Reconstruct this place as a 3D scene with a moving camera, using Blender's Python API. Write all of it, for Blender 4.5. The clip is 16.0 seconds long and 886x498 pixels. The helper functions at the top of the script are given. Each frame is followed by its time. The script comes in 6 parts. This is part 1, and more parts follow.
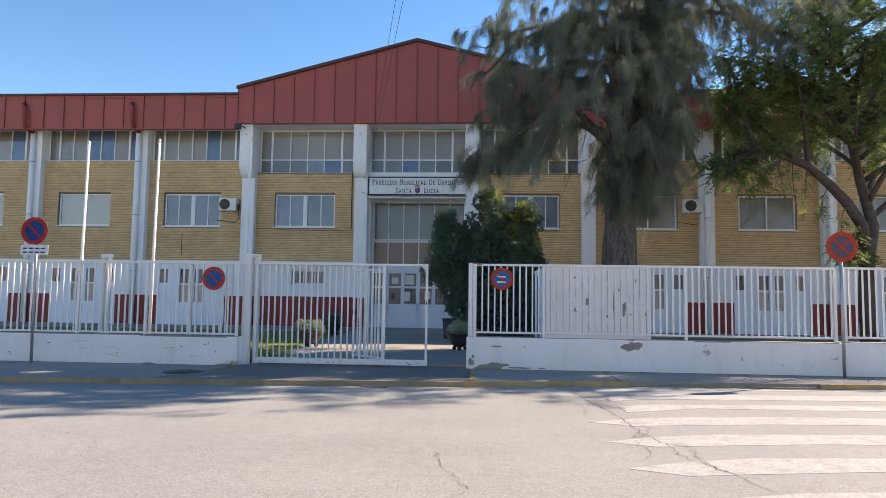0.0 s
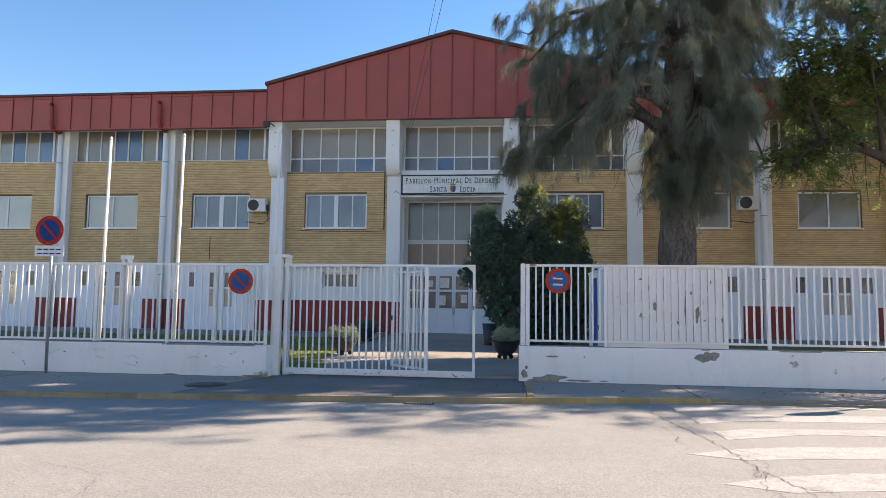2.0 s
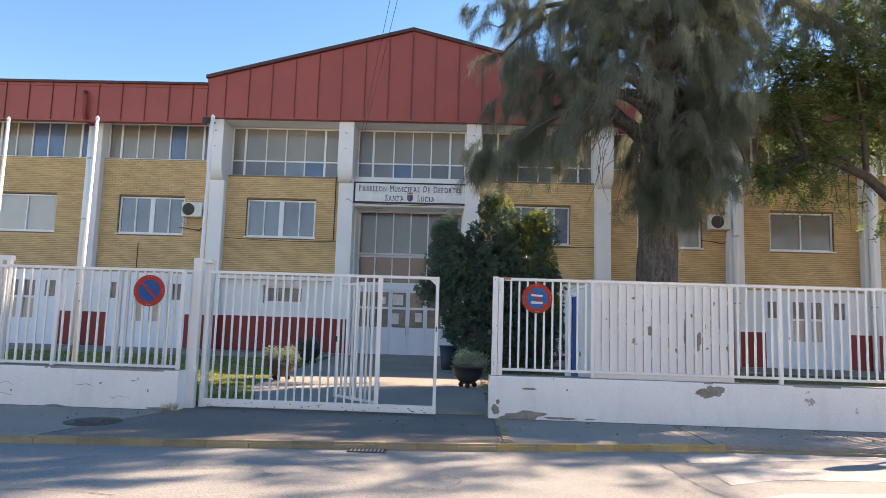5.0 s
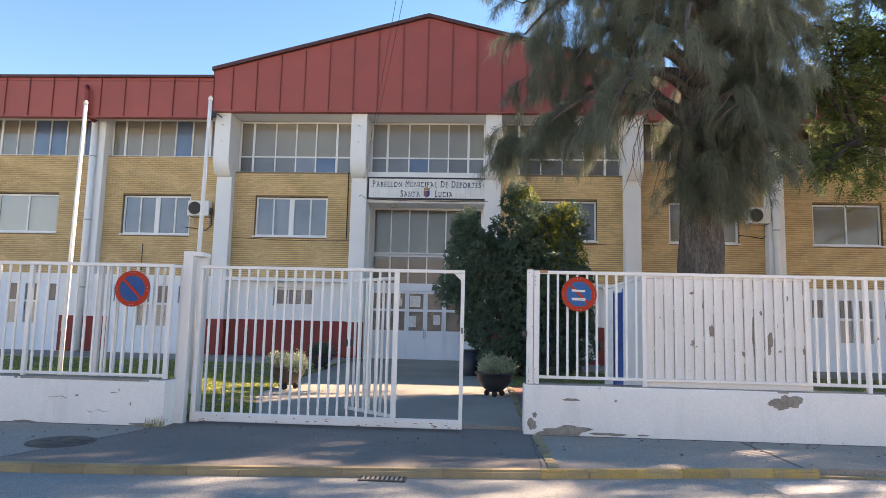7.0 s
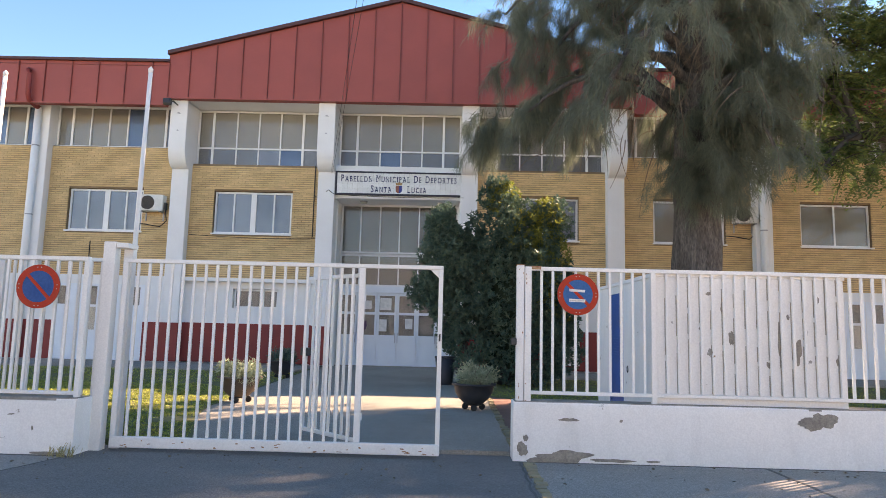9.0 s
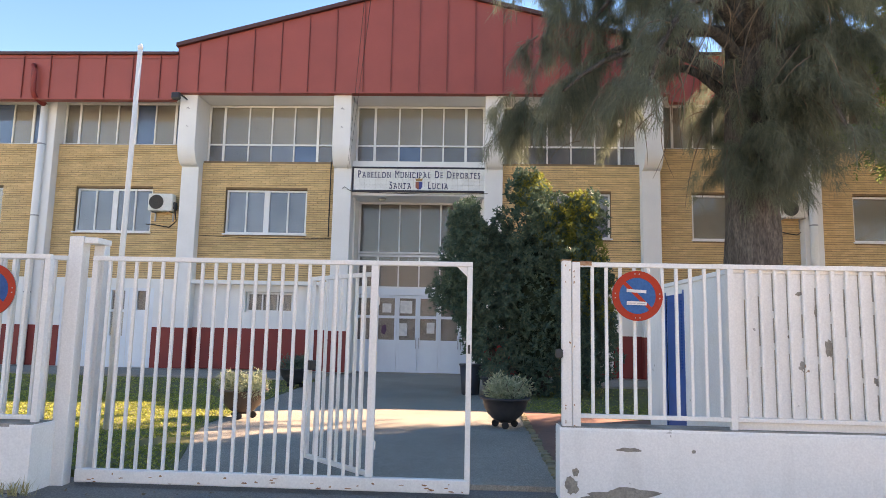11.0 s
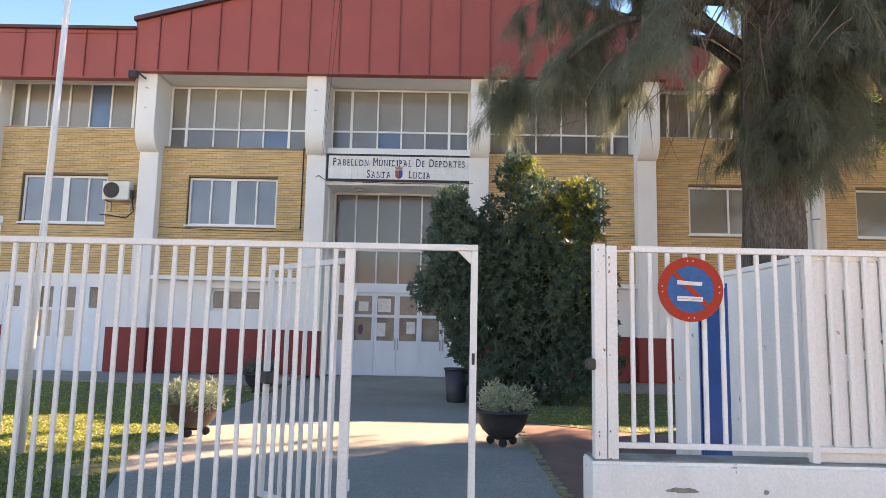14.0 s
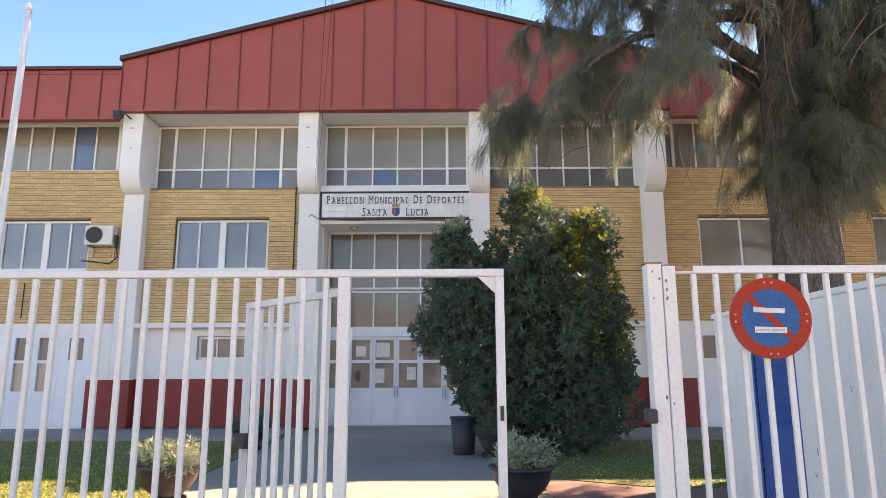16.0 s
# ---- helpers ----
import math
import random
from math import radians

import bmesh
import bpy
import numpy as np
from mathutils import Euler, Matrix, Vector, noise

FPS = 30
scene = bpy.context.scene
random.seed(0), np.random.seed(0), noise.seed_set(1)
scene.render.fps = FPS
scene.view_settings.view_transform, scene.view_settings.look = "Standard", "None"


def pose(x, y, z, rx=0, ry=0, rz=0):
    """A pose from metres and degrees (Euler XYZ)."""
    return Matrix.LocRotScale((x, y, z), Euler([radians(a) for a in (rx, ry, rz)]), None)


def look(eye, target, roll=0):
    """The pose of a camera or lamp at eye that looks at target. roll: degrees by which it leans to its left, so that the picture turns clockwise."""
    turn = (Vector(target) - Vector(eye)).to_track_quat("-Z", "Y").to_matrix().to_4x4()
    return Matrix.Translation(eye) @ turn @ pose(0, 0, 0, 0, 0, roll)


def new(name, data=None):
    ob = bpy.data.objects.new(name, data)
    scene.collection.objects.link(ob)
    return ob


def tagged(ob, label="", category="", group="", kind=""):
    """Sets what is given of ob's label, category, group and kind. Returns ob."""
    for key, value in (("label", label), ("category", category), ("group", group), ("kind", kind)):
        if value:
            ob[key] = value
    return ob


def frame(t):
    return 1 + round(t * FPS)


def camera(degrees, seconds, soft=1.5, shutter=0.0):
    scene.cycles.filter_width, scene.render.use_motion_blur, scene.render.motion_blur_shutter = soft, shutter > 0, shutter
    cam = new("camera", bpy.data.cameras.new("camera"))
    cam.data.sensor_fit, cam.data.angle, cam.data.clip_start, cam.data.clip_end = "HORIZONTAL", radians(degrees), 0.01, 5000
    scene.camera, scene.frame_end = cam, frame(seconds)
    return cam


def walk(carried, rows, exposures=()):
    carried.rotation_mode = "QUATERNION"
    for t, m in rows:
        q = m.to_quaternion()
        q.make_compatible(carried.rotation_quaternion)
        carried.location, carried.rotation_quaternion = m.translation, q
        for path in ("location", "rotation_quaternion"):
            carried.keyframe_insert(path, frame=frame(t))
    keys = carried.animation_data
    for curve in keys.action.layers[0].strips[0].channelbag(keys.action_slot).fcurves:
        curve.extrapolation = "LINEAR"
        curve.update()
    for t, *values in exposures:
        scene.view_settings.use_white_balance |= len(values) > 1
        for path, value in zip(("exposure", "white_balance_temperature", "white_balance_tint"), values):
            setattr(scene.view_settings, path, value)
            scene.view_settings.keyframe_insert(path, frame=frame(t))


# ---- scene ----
cam = camera(68.1, 16.0, soft=0.52)
PATH = [
    (0, (0.189, 0.148, 1.548), (0.058, 2.138, 1.695), 0.8),
    (0.5, (0.12, 0.51, 1.545), (-0.101, 2.491, 1.709), 1.7),
    (1, (-0.056, 0.806, 1.558), (-0.261, 2.787, 1.738), 2.0),
    (1.5, (-0.237, 1.111, 1.54), (-0.336, 3.105, 1.661), 1.9),
    (2, (-0.306, 1.473, 1.563), (-0.52, 3.456, 1.719), 0.7),
    (2.5, (-0.372, 1.765, 1.54), (-0.465, 3.759, 1.665), 2.3),
    (3, (-0.574, 2.084, 1.584), (-0.546, 4.08, 1.711), 0.2),
    (3.5, (-0.584, 2.431, 1.586), (-0.717, 4.418, 1.776), -0.3),
    (4, (-0.589, 2.736, 1.554), (-0.639, 4.725, 1.757), 1.0),
    (4.2, (-0.565, 2.893, 1.567), (-0.622, 4.878, 1.799), 1.6),
    (6.3, (-0.772, 4.435, 1.525), (-0.905, 6.422, 1.708), 0.5),
    (6.5, (-0.784, 4.545, 1.516), (-0.963, 6.525, 1.733), 1.0),
    (7, (-0.807, 4.953, 1.51), (-0.923, 6.937, 1.736), 1.4),
    (7.5, (-0.969, 5.451, 1.505), (-0.971, 7.438, 1.728), 0.1),
    (8, (-0.912, 5.796, 1.531), (-0.957, 7.78, 1.775), 1.3),
    (8.2, (-0.909, 5.909, 1.523), (-0.936, 7.894, 1.764), 1.4),
    (10.3, (-1.007, 7.18, 1.568), (-1.047, 9.166, 1.803), 1.5),
    (10.5, (-1.033, 7.312, 1.572), (-1.005, 9.301, 1.781), 1.1),
    (11, (-1.01, 7.682, 1.601), (-1.105, 9.665, 1.844), 1.2),
    (11.2, (-0.955, 7.791, 1.577), (-1.017, 9.777, 1.808), 3.0),
    (11.5, (-0.991, 7.897, 1.622), (-0.962, 9.877, 1.905), 1.1),
    (12, (-1.1, 8.109, 1.629), (-1.131, 10.085, 1.937), 0.4),
    (12.5, (-1.137, 8.328, 1.624), (-1.151, 10.314, 1.858), 0.8),
    (13, (-1.08, 8.663, 1.62), (-1.169, 10.653, 1.797), 0.6),
    (13.5, (-1.116, 8.905, 1.6), (-1.185, 10.891, 1.827), 1.4),
    (14, (-1.219, 9.145, 1.63), (-1.243, 11.13, 1.871), 1.2),
    (14.5, (-1.231, 9.415, 1.609), (-1.338, 11.398, 1.846), 0.5),
    (15, (-1.242, 9.681, 1.624), (-1.305, 11.658, 1.918), 0.9),
    (15.5, (-1.343, 9.916, 1.646), (-1.394, 11.876, 2.044), 0.7),
    (16, (-1.348, 10.096, 1.644), (-1.361, 12.061, 2.015), -0.2),
]
walk(cam, [(t, look(eye, target, roll)) for t, eye, target, roll in PATH], [(0, 1.16, 8250, 20.5), (3, 1.34, 8700, 22), (7, 1.74, 9950, 26), (10.5, 1.94, 10700, 28), (14, 2.04, 11050, 28.5), (16, 2.05, 10950, 29)])
# ---- light ----
SUN_EL, SUN_AZ = radians(35.0), radians(58.0)     # azimuth from +y towards +x
world = bpy.data.worlds.new("sky")
scene.world = world
world.use_nodes = True
wn = world.node_tree.nodes
sky = wn.new("ShaderNodeTexSky")
sky.sky_type = "NISHITA"
sky.sun_disc = False
sky.sun_elevation, sky.sun_rotation = SUN_EL, SUN_AZ
sky.altitude = 1500
sky.dust_density, sky.ozone_density, sky.air_density = 0.0, 2.0, 1.0
deep = wn.new("ShaderNodeHueSaturation")
deep.inputs["Saturation"].default_value = 1.28
deep.inputs["Hue"].default_value = 0.4985
world.node_tree.links.new(sky.outputs[0], deep.inputs["Color"])
world.node_tree.links.new(deep.outputs[0], wn["Background"].inputs[0])
wn["Background"].inputs[1].default_value = 0.13
sun_dir = Vector((math.sin(SUN_AZ) * math.cos(SUN_EL), math.cos(SUN_AZ) * math.cos(SUN_EL), math.sin(SUN_EL)))
lamp = bpy.data.lights.new("sun", "SUN")
lamp.energy, lamp.angle, lamp.color = 5.0, radians(0.53), (1.0, 0.965, 0.915)
sun = new("sun", lamp)
sun.matrix_world = look(sun_dir * 80, (0, 0, 0))


# ---- materials ----
def mat(name, c1, c2=None, rough=0.7, scale=2.0, fine=40.0, bump=0.15, metal=0.0, spec=0.4, vary=0.0, grime=0.0, dist=0.01, stretch=1.0):
    """Two tones mixed by large noise, fine grain with bump; vary: shift from piece to piece."""
    m = bpy.data.materials.new(name)
    m.use_nodes = True
    nt = m.node_tree
    n, l = nt.nodes, nt.links
    b = n["Principled BSDF"]
    c2 = c2 or tuple(v * 0.85 for v in c1)
    geo = n.new("ShaderNodeNewGeometry")
    big = n.new("ShaderNodeTexNoise")
    big.inputs["Scale"].default_value, big.inputs["Detail"].default_value = scale, 6.0
    small = n.new("ShaderNodeTexNoise")
    small.inputs["Scale"].default_value, small.inputs["Detail"].default_value = fine, 4.0
    where = n.new("ShaderNodeMapping")
    where.inputs["Scale"].default_value = (1, 1, stretch)
    l.new(geo.outputs["Position"], where.inputs[0])
    for t in (big, small):
        l.new(where.outputs[0], t.inputs["Vector"])
    ramp = n.new("ShaderNodeMapRange")
    ramp.inputs[1].default_value, ramp.inputs[2].default_value = 0.35, 0.65
    l.new(big.outputs[0], ramp.inputs[0])
    mix = n.new("ShaderNodeMix")
    mix.data_type = "RGBA"
    mix.inputs[6].default_value, mix.inputs[7].default_value = (*c1, 1), (*c2, 1)
    l.new(ramp.outputs[0], mix.inputs[0])
    hsv = n.new("ShaderNodeHueSaturation")
    l.new(mix.outputs[2], hsv.inputs["Color"])
    val = n.new("ShaderNodeMapRange")
    val.inputs[1].default_value, val.inputs[2].default_value = 0.3, 0.7
    val.inputs[3].default_value, val.inputs[4].default_value = 1 - grime - 0.06, 1 + grime + 0.06
    l.new(small.outputs[0], val.inputs[0])
    out = val.outputs[0]
    if vary:
        inf = n.new("ShaderNodeObjectInfo")
        ran = n.new("ShaderNodeMapRange")
        ran.inputs[3].default_value, ran.inputs[4].default_value = 1 - vary, 1 + vary
        l.new(inf.outputs["Random"], ran.inputs[0])
        isl = n.new("ShaderNodeMapRange")
        isl.inputs[3].default_value, isl.inputs[4].default_value = 1 - vary, 1 + vary
        l.new(geo.outputs["Random Per Island"], isl.inputs[0])
        for r in (ran, isl):
            mul = n.new("ShaderNodeMath")
            mul.operation = "MULTIPLY"
            l.new(out, mul.inputs[0])
            l.new(r.outputs[0], mul.inputs[1])
            out = mul.outputs[0]
    l.new(out, hsv.inputs["Value"])
    l.new(hsv.outputs[0], b.inputs["Base Color"])
    b.inputs["Roughness"].default_value, b.inputs["Metallic"].default_value = rough, metal
    b.inputs["Specular IOR Level"].default_value = spec
    if bump:
        bp = n.new("ShaderNodeBump")
        bp.inputs["Strength"].default_value, bp.inputs["Distance"].default_value = bump, dist
        l.new(small.outputs[0], bp.inputs["Height"])
        l.new(bp.outputs[0], b.inputs["Normal"])
    return m


def leaf_mat(name, c1, c2, trans=0.35, rough=0.45, spec=0.4):
    """Leaves: two greens by island, partly letting light through."""
    m = bpy.data.materials.new(name)
    m.use_nodes = True
    n, l = m.node_tree.nodes, m.node_tree.links
    b = n["Principled BSDF"]
    geo = n.new("ShaderNodeNewGeometry")
    mix = n.new("ShaderNodeMix")
    mix.data_type = "RGBA"
    mix.inputs[6].default_value, mix.inputs[7].default_value = (*c1, 1), (*c2, 1)
    l.new(geo.outputs["Random Per Island"], mix.inputs[0])
    l.new(mix.outputs[2], b.inputs["Base Color"])
    b.inputs["Roughness"].default_value, b.inputs["Specular IOR Level"].default_value = rough, spec
    tr = n.new("ShaderNodeBsdfTranslucent")
    l.new(mix.outputs[2], tr.inputs["Color"])
    sh = n.new("ShaderNodeMixShader")
    sh.inputs[0].default_value = trans
    l.new(b.outputs[0], sh.inputs[1])
    l.new(tr.outputs[0], sh.inputs[2])
    l.new(sh.outputs[0], n["Material Output"].inputs[0])
    return m


def glass_mat(name, tint, gloss=0.004):
    """Thin window glass: mostly clear, mirror-like by Fresnel."""
    m = bpy.data.materials.new(name)
    m.use_nodes = True
    n, l = m.node_tree.nodes, m.node_tree.links
    n.remove(n["Principled BSDF"])
    tr, gl = n.new("ShaderNodeBsdfTransparent"), n.new("ShaderNodeBsdfGlossy")
    tr.inputs[0].default_value = (*tint, 1)
    gl.inputs["Roughness"].default_value = 0.03
    fr = n.new("ShaderNodeFresnel")
    fr.inputs[0].default_value = 1.38
    ad = n.new("ShaderNodeMath")
    ad.operation = "ADD"
    ad.inputs[1].default_value = gloss
    l.new(fr.outputs[0], ad.inputs[0])
    sh = n.new("ShaderNodeMixShader")
    l.new(ad.outputs[0], sh.inputs[0])
    l.new(tr.outputs[0], sh.inputs[1])
    l.new(gl.outputs[0], sh.inputs[2])
    l.new(sh.outputs[0], n["Material Output"].inputs[0])
    return m


def painted_wall(name, paint, under, amount=0.62, stain=(0.55, 0.52, 0.47)):
    """White limewash with faint drips, dirt and small flakes lost down to the mortar."""
    m = mat(name, paint, tuple(v * 0.93 for v in paint), rough=0.85, scale=1.1, fine=55, bump=0.25, spec=0.2)
    n, l = m.node_tree.nodes, m.node_tree.links
    b = n["Principled BSDF"]
    src = b.inputs["Base Color"].links[0].from_socket
    geo = n.new("ShaderNodeNewGeometry")
    mp = n.new("ShaderNodeMapping")
    mp.inputs["Scale"].default_value = (1, 1, 0.18)
    l.new(geo.outputs["Position"], mp.inputs[0])
    st = n.new("ShaderNodeTexNoise")
    st.inputs["Scale"].default_value, st.inputs["Detail"].default_value = 5.0, 8.0
    l.new(mp.outputs[0], st.inputs["Vector"])
    r1 = n.new("ShaderNodeMapRange")
    r1.inputs[1].default_value, r1.inputs[2].default_value, r1.inputs[4].default_value = 0.55, 0.8, 0.2
    l.new(st.outputs[0], r1.inputs[0])
    m1 = n.new("ShaderNodeMix")
    m1.data_type = "RGBA"
    m1.inputs[7].default_value = (*stain, 1)
    l.new(r1.outputs[0], m1.inputs[0])
    l.new(src, m1.inputs[6])
    fl = n.new("ShaderNodeTexNoise")
    fl.inputs["Scale"].default_value, fl.inputs["Detail"].default_value, fl.inputs["Roughness"].default_value = 3.3, 9.0, 0.62
    l.new(geo.outputs["Position"], fl.inputs["Vector"])
    r2 = n.new("ShaderNodeMapRange")
    r2.inputs[1].default_value, r2.inputs[2].default_value = amount + 0.07, amount + 0.085
    l.new(fl.outputs[0], r2.inputs[0])
    m2 = n.new("ShaderNodeMix")
    m2.data_type = "RGBA"
    m2.inputs[7].default_value = (*under, 1)
    l.new(r2.outputs[0], m2.inputs[0])
    l.new(m1.outputs[2], m2.inputs[6])
    l.new(m2.outputs[2], b.inputs["Base Color"])
    return m


def asphalt_mat(name, base, patch, worn=None):
    """Old pale asphalt: grit, oil-dark and dusty patches."""
    m = mat(name, base, patch, rough=0.9, scale=0.55, fine=90, bump=0.5, spec=0.25, grime=0.12, dist=0.006)
    n, l = m.node_tree.nodes, m.node_tree.links
    b = n["Principled BSDF"]
    src = b.inputs["Base Color"].links[0].from_socket
    geo = n.new("ShaderNodeNewGeometry")
    vo = n.new("ShaderNodeTexVoronoi")
    vo.inputs["Scale"].default_value = 62
    l.new(geo.outputs["Position"], vo.inputs["Vector"])
    hs = n.new("ShaderNodeHueSaturation")
    r = n.new("ShaderNodeMapRange")
    r.inputs[2].default_value, r.inputs[3].default_value, r.inputs[4].default_value = 0.7, 0.8, 1.2
    l.new(vo.outputs["Distance"], r.inputs[0])
    l.new(r.outputs[0], hs.inputs["Value"])
    l.new(src, hs.inputs["Color"])
    gr = n.new("ShaderNodeTexNoise")
    gr.inputs["Scale"].default_value, gr.inputs["Detail"].default_value, gr.inputs["Roughness"].default_value = 38, 6, 0.85
    l.new(geo.outputs["Position"], gr.inputs["Vector"])
    rg = n.new("ShaderNodeMapRange")
    rg.inputs[1].default_value, rg.inputs[2].default_value, rg.inputs[3].default_value, rg.inputs[4].default_value = 0.34, 0.66, 0.7, 1.3
    l.new(gr.outputs[0], rg.inputs[0])
    hg = n.new("ShaderNodeHueSaturation")
    l.new(rg.outputs[0], hg.inputs["Value"])
    l.new(hs.outputs[0], hg.inputs["Color"])
    out = hg.outputs[0]
    for size, lo, hi, along in ((7.0, 0.94, 1.06, 1.0), (1.2, 0.97, 1.03, 0.3)):     # mottling, long dusty tracks
        mp = n.new("ShaderNodeMapping")
        mp.inputs["Scale"].default_value = (along, 1, 1)
        l.new(geo.outputs["Position"], mp.inputs[0])
        mo = n.new("ShaderNodeTexNoise")
        mo.inputs["Scale"].default_value, mo.inputs["Detail"].default_value, mo.inputs["Roughness"].default_value = size, 7, 0.7
        l.new(mp.outputs[0], mo.inputs["Vector"])
        rm = n.new("ShaderNodeMapRange")
        rm.inputs[1].default_value, rm.inputs[2].default_value, rm.inputs[3].default_value, rm.inputs[4].default_value = 0.35, 0.65, lo, hi
        l.new(mo.outputs[0], rm.inputs[0])
        hm = n.new("ShaderNodeHueSaturation")
        l.new(rm.outputs[0], hm.inputs["Value"])
        l.new(out, hm.inputs["Color"])
        out = hm.outputs[0]
    if worn:
        w = n.new("ShaderNodeTexNoise")
        w.inputs["Scale"].default_value, w.inputs["Detail"].default_value, w.inputs["Roughness"].default_value = 5, 10, 0.7
        l.new(geo.outputs["Position"], w.inputs["Vector"])
        r3 = n.new("ShaderNodeMapRange")
        r3.inputs[1].default_value, r3.inputs[2].default_value = 0.5, 0.62
        l.new(w.outputs[0], r3.inputs[0])
        mx = n.new("ShaderNodeMix")
        mx.data_type = "RGBA"
        l.new(r3.outputs[0], mx.inputs[0])
        l.new(out, mx.inputs[6])
        mx.inputs[7].default_value = (*worn, 1)
        out = mx.outputs[2]
    l.new(out, b.inputs["Base Color"])
    return m


M_ROAD = asphalt_mat("asphalt", (0.24, 0.24, 0.224), (0.217, 0.217, 0.204))
M_ZEBRA = asphalt_mat("zebra_paint", (0.336, 0.333, 0.314), (0.313, 0.31, 0.294), (0.276, 0.273, 0.258))
M_TAR = mat("crack", (0.13, 0.12, 0.108), rough=0.95)
M_PAVE = asphalt_mat("pavement_concrete", (0.282, 0.254, 0.222), (0.246, 0.223, 0.197))
M_APRON = asphalt_mat("dark_apron", (0.182, 0.165, 0.147), (0.156, 0.142, 0.128))
M_PATH = asphalt_mat("path_concrete", (0.3, 0.268, 0.226), (0.25, 0.225, 0.192))
M_KERB = mat("kerb_paint", (0.5, 0.32, 0.11), (0.36, 0.27, 0.15), rough=0.85, scale=5, fine=60, bump=0.5, vary=0.12, grime=0.1)
M_KERBG = mat("kerb_stone", (0.36, 0.27, 0.15), (0.27, 0.215, 0.14), rough=0.85, scale=5, fine=60, bump=0.5, vary=0.12)
M_REDPAVE = mat("red_paving", (0.27, 0.135, 0.1), (0.22, 0.11, 0.085), rough=0.9, scale=3, fine=30, bump=0.3, vary=0.12)
M_SOIL = mat("soil", (0.15, 0.145, 0.06), (0.11, 0.118, 0.042), rough=0.95, scale=3, fine=30, bump=0.5)
M_GRASS = leaf_mat("grass", (0.14, 0.2, 0.03), (0.46, 0.45, 0.1), 0.3, 0.6)
M_STRAW = leaf_mat("straw", (0.33, 0.27, 0.12), (0.5, 0.42, 0.22), 0.25, 0.6)
M_WALL = painted_wall("limewash", (0.86, 0.835, 0.795), (0.42, 0.38, 0.33), 0.605, (0.42, 0.39, 0.34))
M_PEEL = painted_wall("peeling_paint", (0.84, 0.815, 0.775), (0.34, 0.32, 0.29), 0.61)
M_MORTAR = mat("bare_mortar", (0.33, 0.29, 0.24), (0.24, 0.21, 0.18), rough=0.95, scale=9, fine=60, bump=0.8, grime=0.12)
M_STEEL = painted_wall("white_enamel", (0.83, 0.8, 0.755), (0.3, 0.17, 0.1), 0.63, (0.56, 0.53, 0.48))
M_STEEL.node_tree.nodes["Principled BSDF"].inputs["Roughness"].default_value = 0.5
M_RUST = mat("rust", (0.28, 0.1, 0.04), (0.5, 0.32, 0.2), rough=0.85, scale=14, fine=80, bump=0.4)
M_COLUMN = mat("column_paint", (0.8, 0.8, 0.79), (0.76, 0.76, 0.75), rough=0.8, scale=1.3, fine=25, bump=0.06, grime=-0.045)
M_WHITE = mat("white_plaster", (0.8, 0.8, 0.79), (0.76, 0.76, 0.75), rough=0.8, scale=1.5, fine=30, bump=0.06, grime=-0.045)
M_REDPAINT = mat("oxblood_paint", (0.3, 0.037, 0.03), (0.25, 0.035, 0.03), rough=0.6, scale=2, fine=40, bump=0.1)
M_FASCIA = mat("red_sheet_metal", (0.375, 0.074, 0.06), (0.34, 0.068, 0.056), rough=0.48, scale=1.2, fine=18, bump=0.04, vary=0.04, grime=-0.04)
# Fascia red made darker: the seams' shade line is put into the colour.
M_SEAM = mat("shaded_seam", (0.26, 0.055, 0.046), (0.2, 0.045, 0.038), rough=0.6, scale=3, fine=20, bump=0.1)
M_BRICK = mat("ochre_brick", (0.755, 0.512, 0.275), (0.655, 0.44, 0.232), rough=0.85, scale=1.5, fine=60, bump=0.3, vary=0.1)
M_JOINT = mat("brick_joint", (0.29, 0.19, 0.115), (0.23, 0.15, 0.09), rough=0.95, scale=6, fine=60, bump=0.3)
M_FRAME = mat("white_window_frame", (0.8, 0.8, 0.79), (0.76, 0.76, 0.75), rough=0.45, scale=4, fine=30, bump=0.02, grime=-0.05)
M_GLASS = glass_mat("window_glass", (0.93, 0.93, 0.93))
M_BLIND = mat("grey_blind", (0.39, 0.36, 0.31), (0.34, 0.315, 0.272), rough=0.8, scale=0.8, fine=6, bump=0.05, vary=0.06)
M_LOWPANE = mat("grey_lower_blind", (0.29, 0.3, 0.32), (0.24, 0.245, 0.26), rough=0.8, scale=1.1, fine=5, bump=0.05, vary=0.12)
# Blue of the sky's reflection, painted on the blinds of some upper panes.
M_BLUEPANE = mat("sky_reflection", (0.16, 0.26, 0.42), (0.11, 0.19, 0.32), rough=0.7, scale=1.3, fine=5, bump=0.05, vary=0.12)
# Curtain colour, also given to two upper panes that mirror the sky.
M_BLINDB = mat("curtain_and_sky_blue", (0.32, 0.38, 0.46), (0.24, 0.28, 0.35), rough=0.8, scale=1.1, fine=5, bump=0.05, vary=0.1)
M_SHUTTER = mat("cream_shutter", (0.62, 0.6, 0.54), (0.56, 0.54, 0.48), rough=0.6, scale=2, fine=30, bump=0.05)
M_PANEGREY = mat("grey_backing", (0.3, 0.3, 0.29), (0.25, 0.25, 0.24), rough=0.8, scale=2, fine=8, bump=0.05, vary=0.08)
M_ENTRY = mat("olive_grey_blind", (0.29, 0.262, 0.232), (0.24, 0.216, 0.192), rough=0.8, scale=0.9, fine=6, bump=0.05, vary=0.08)
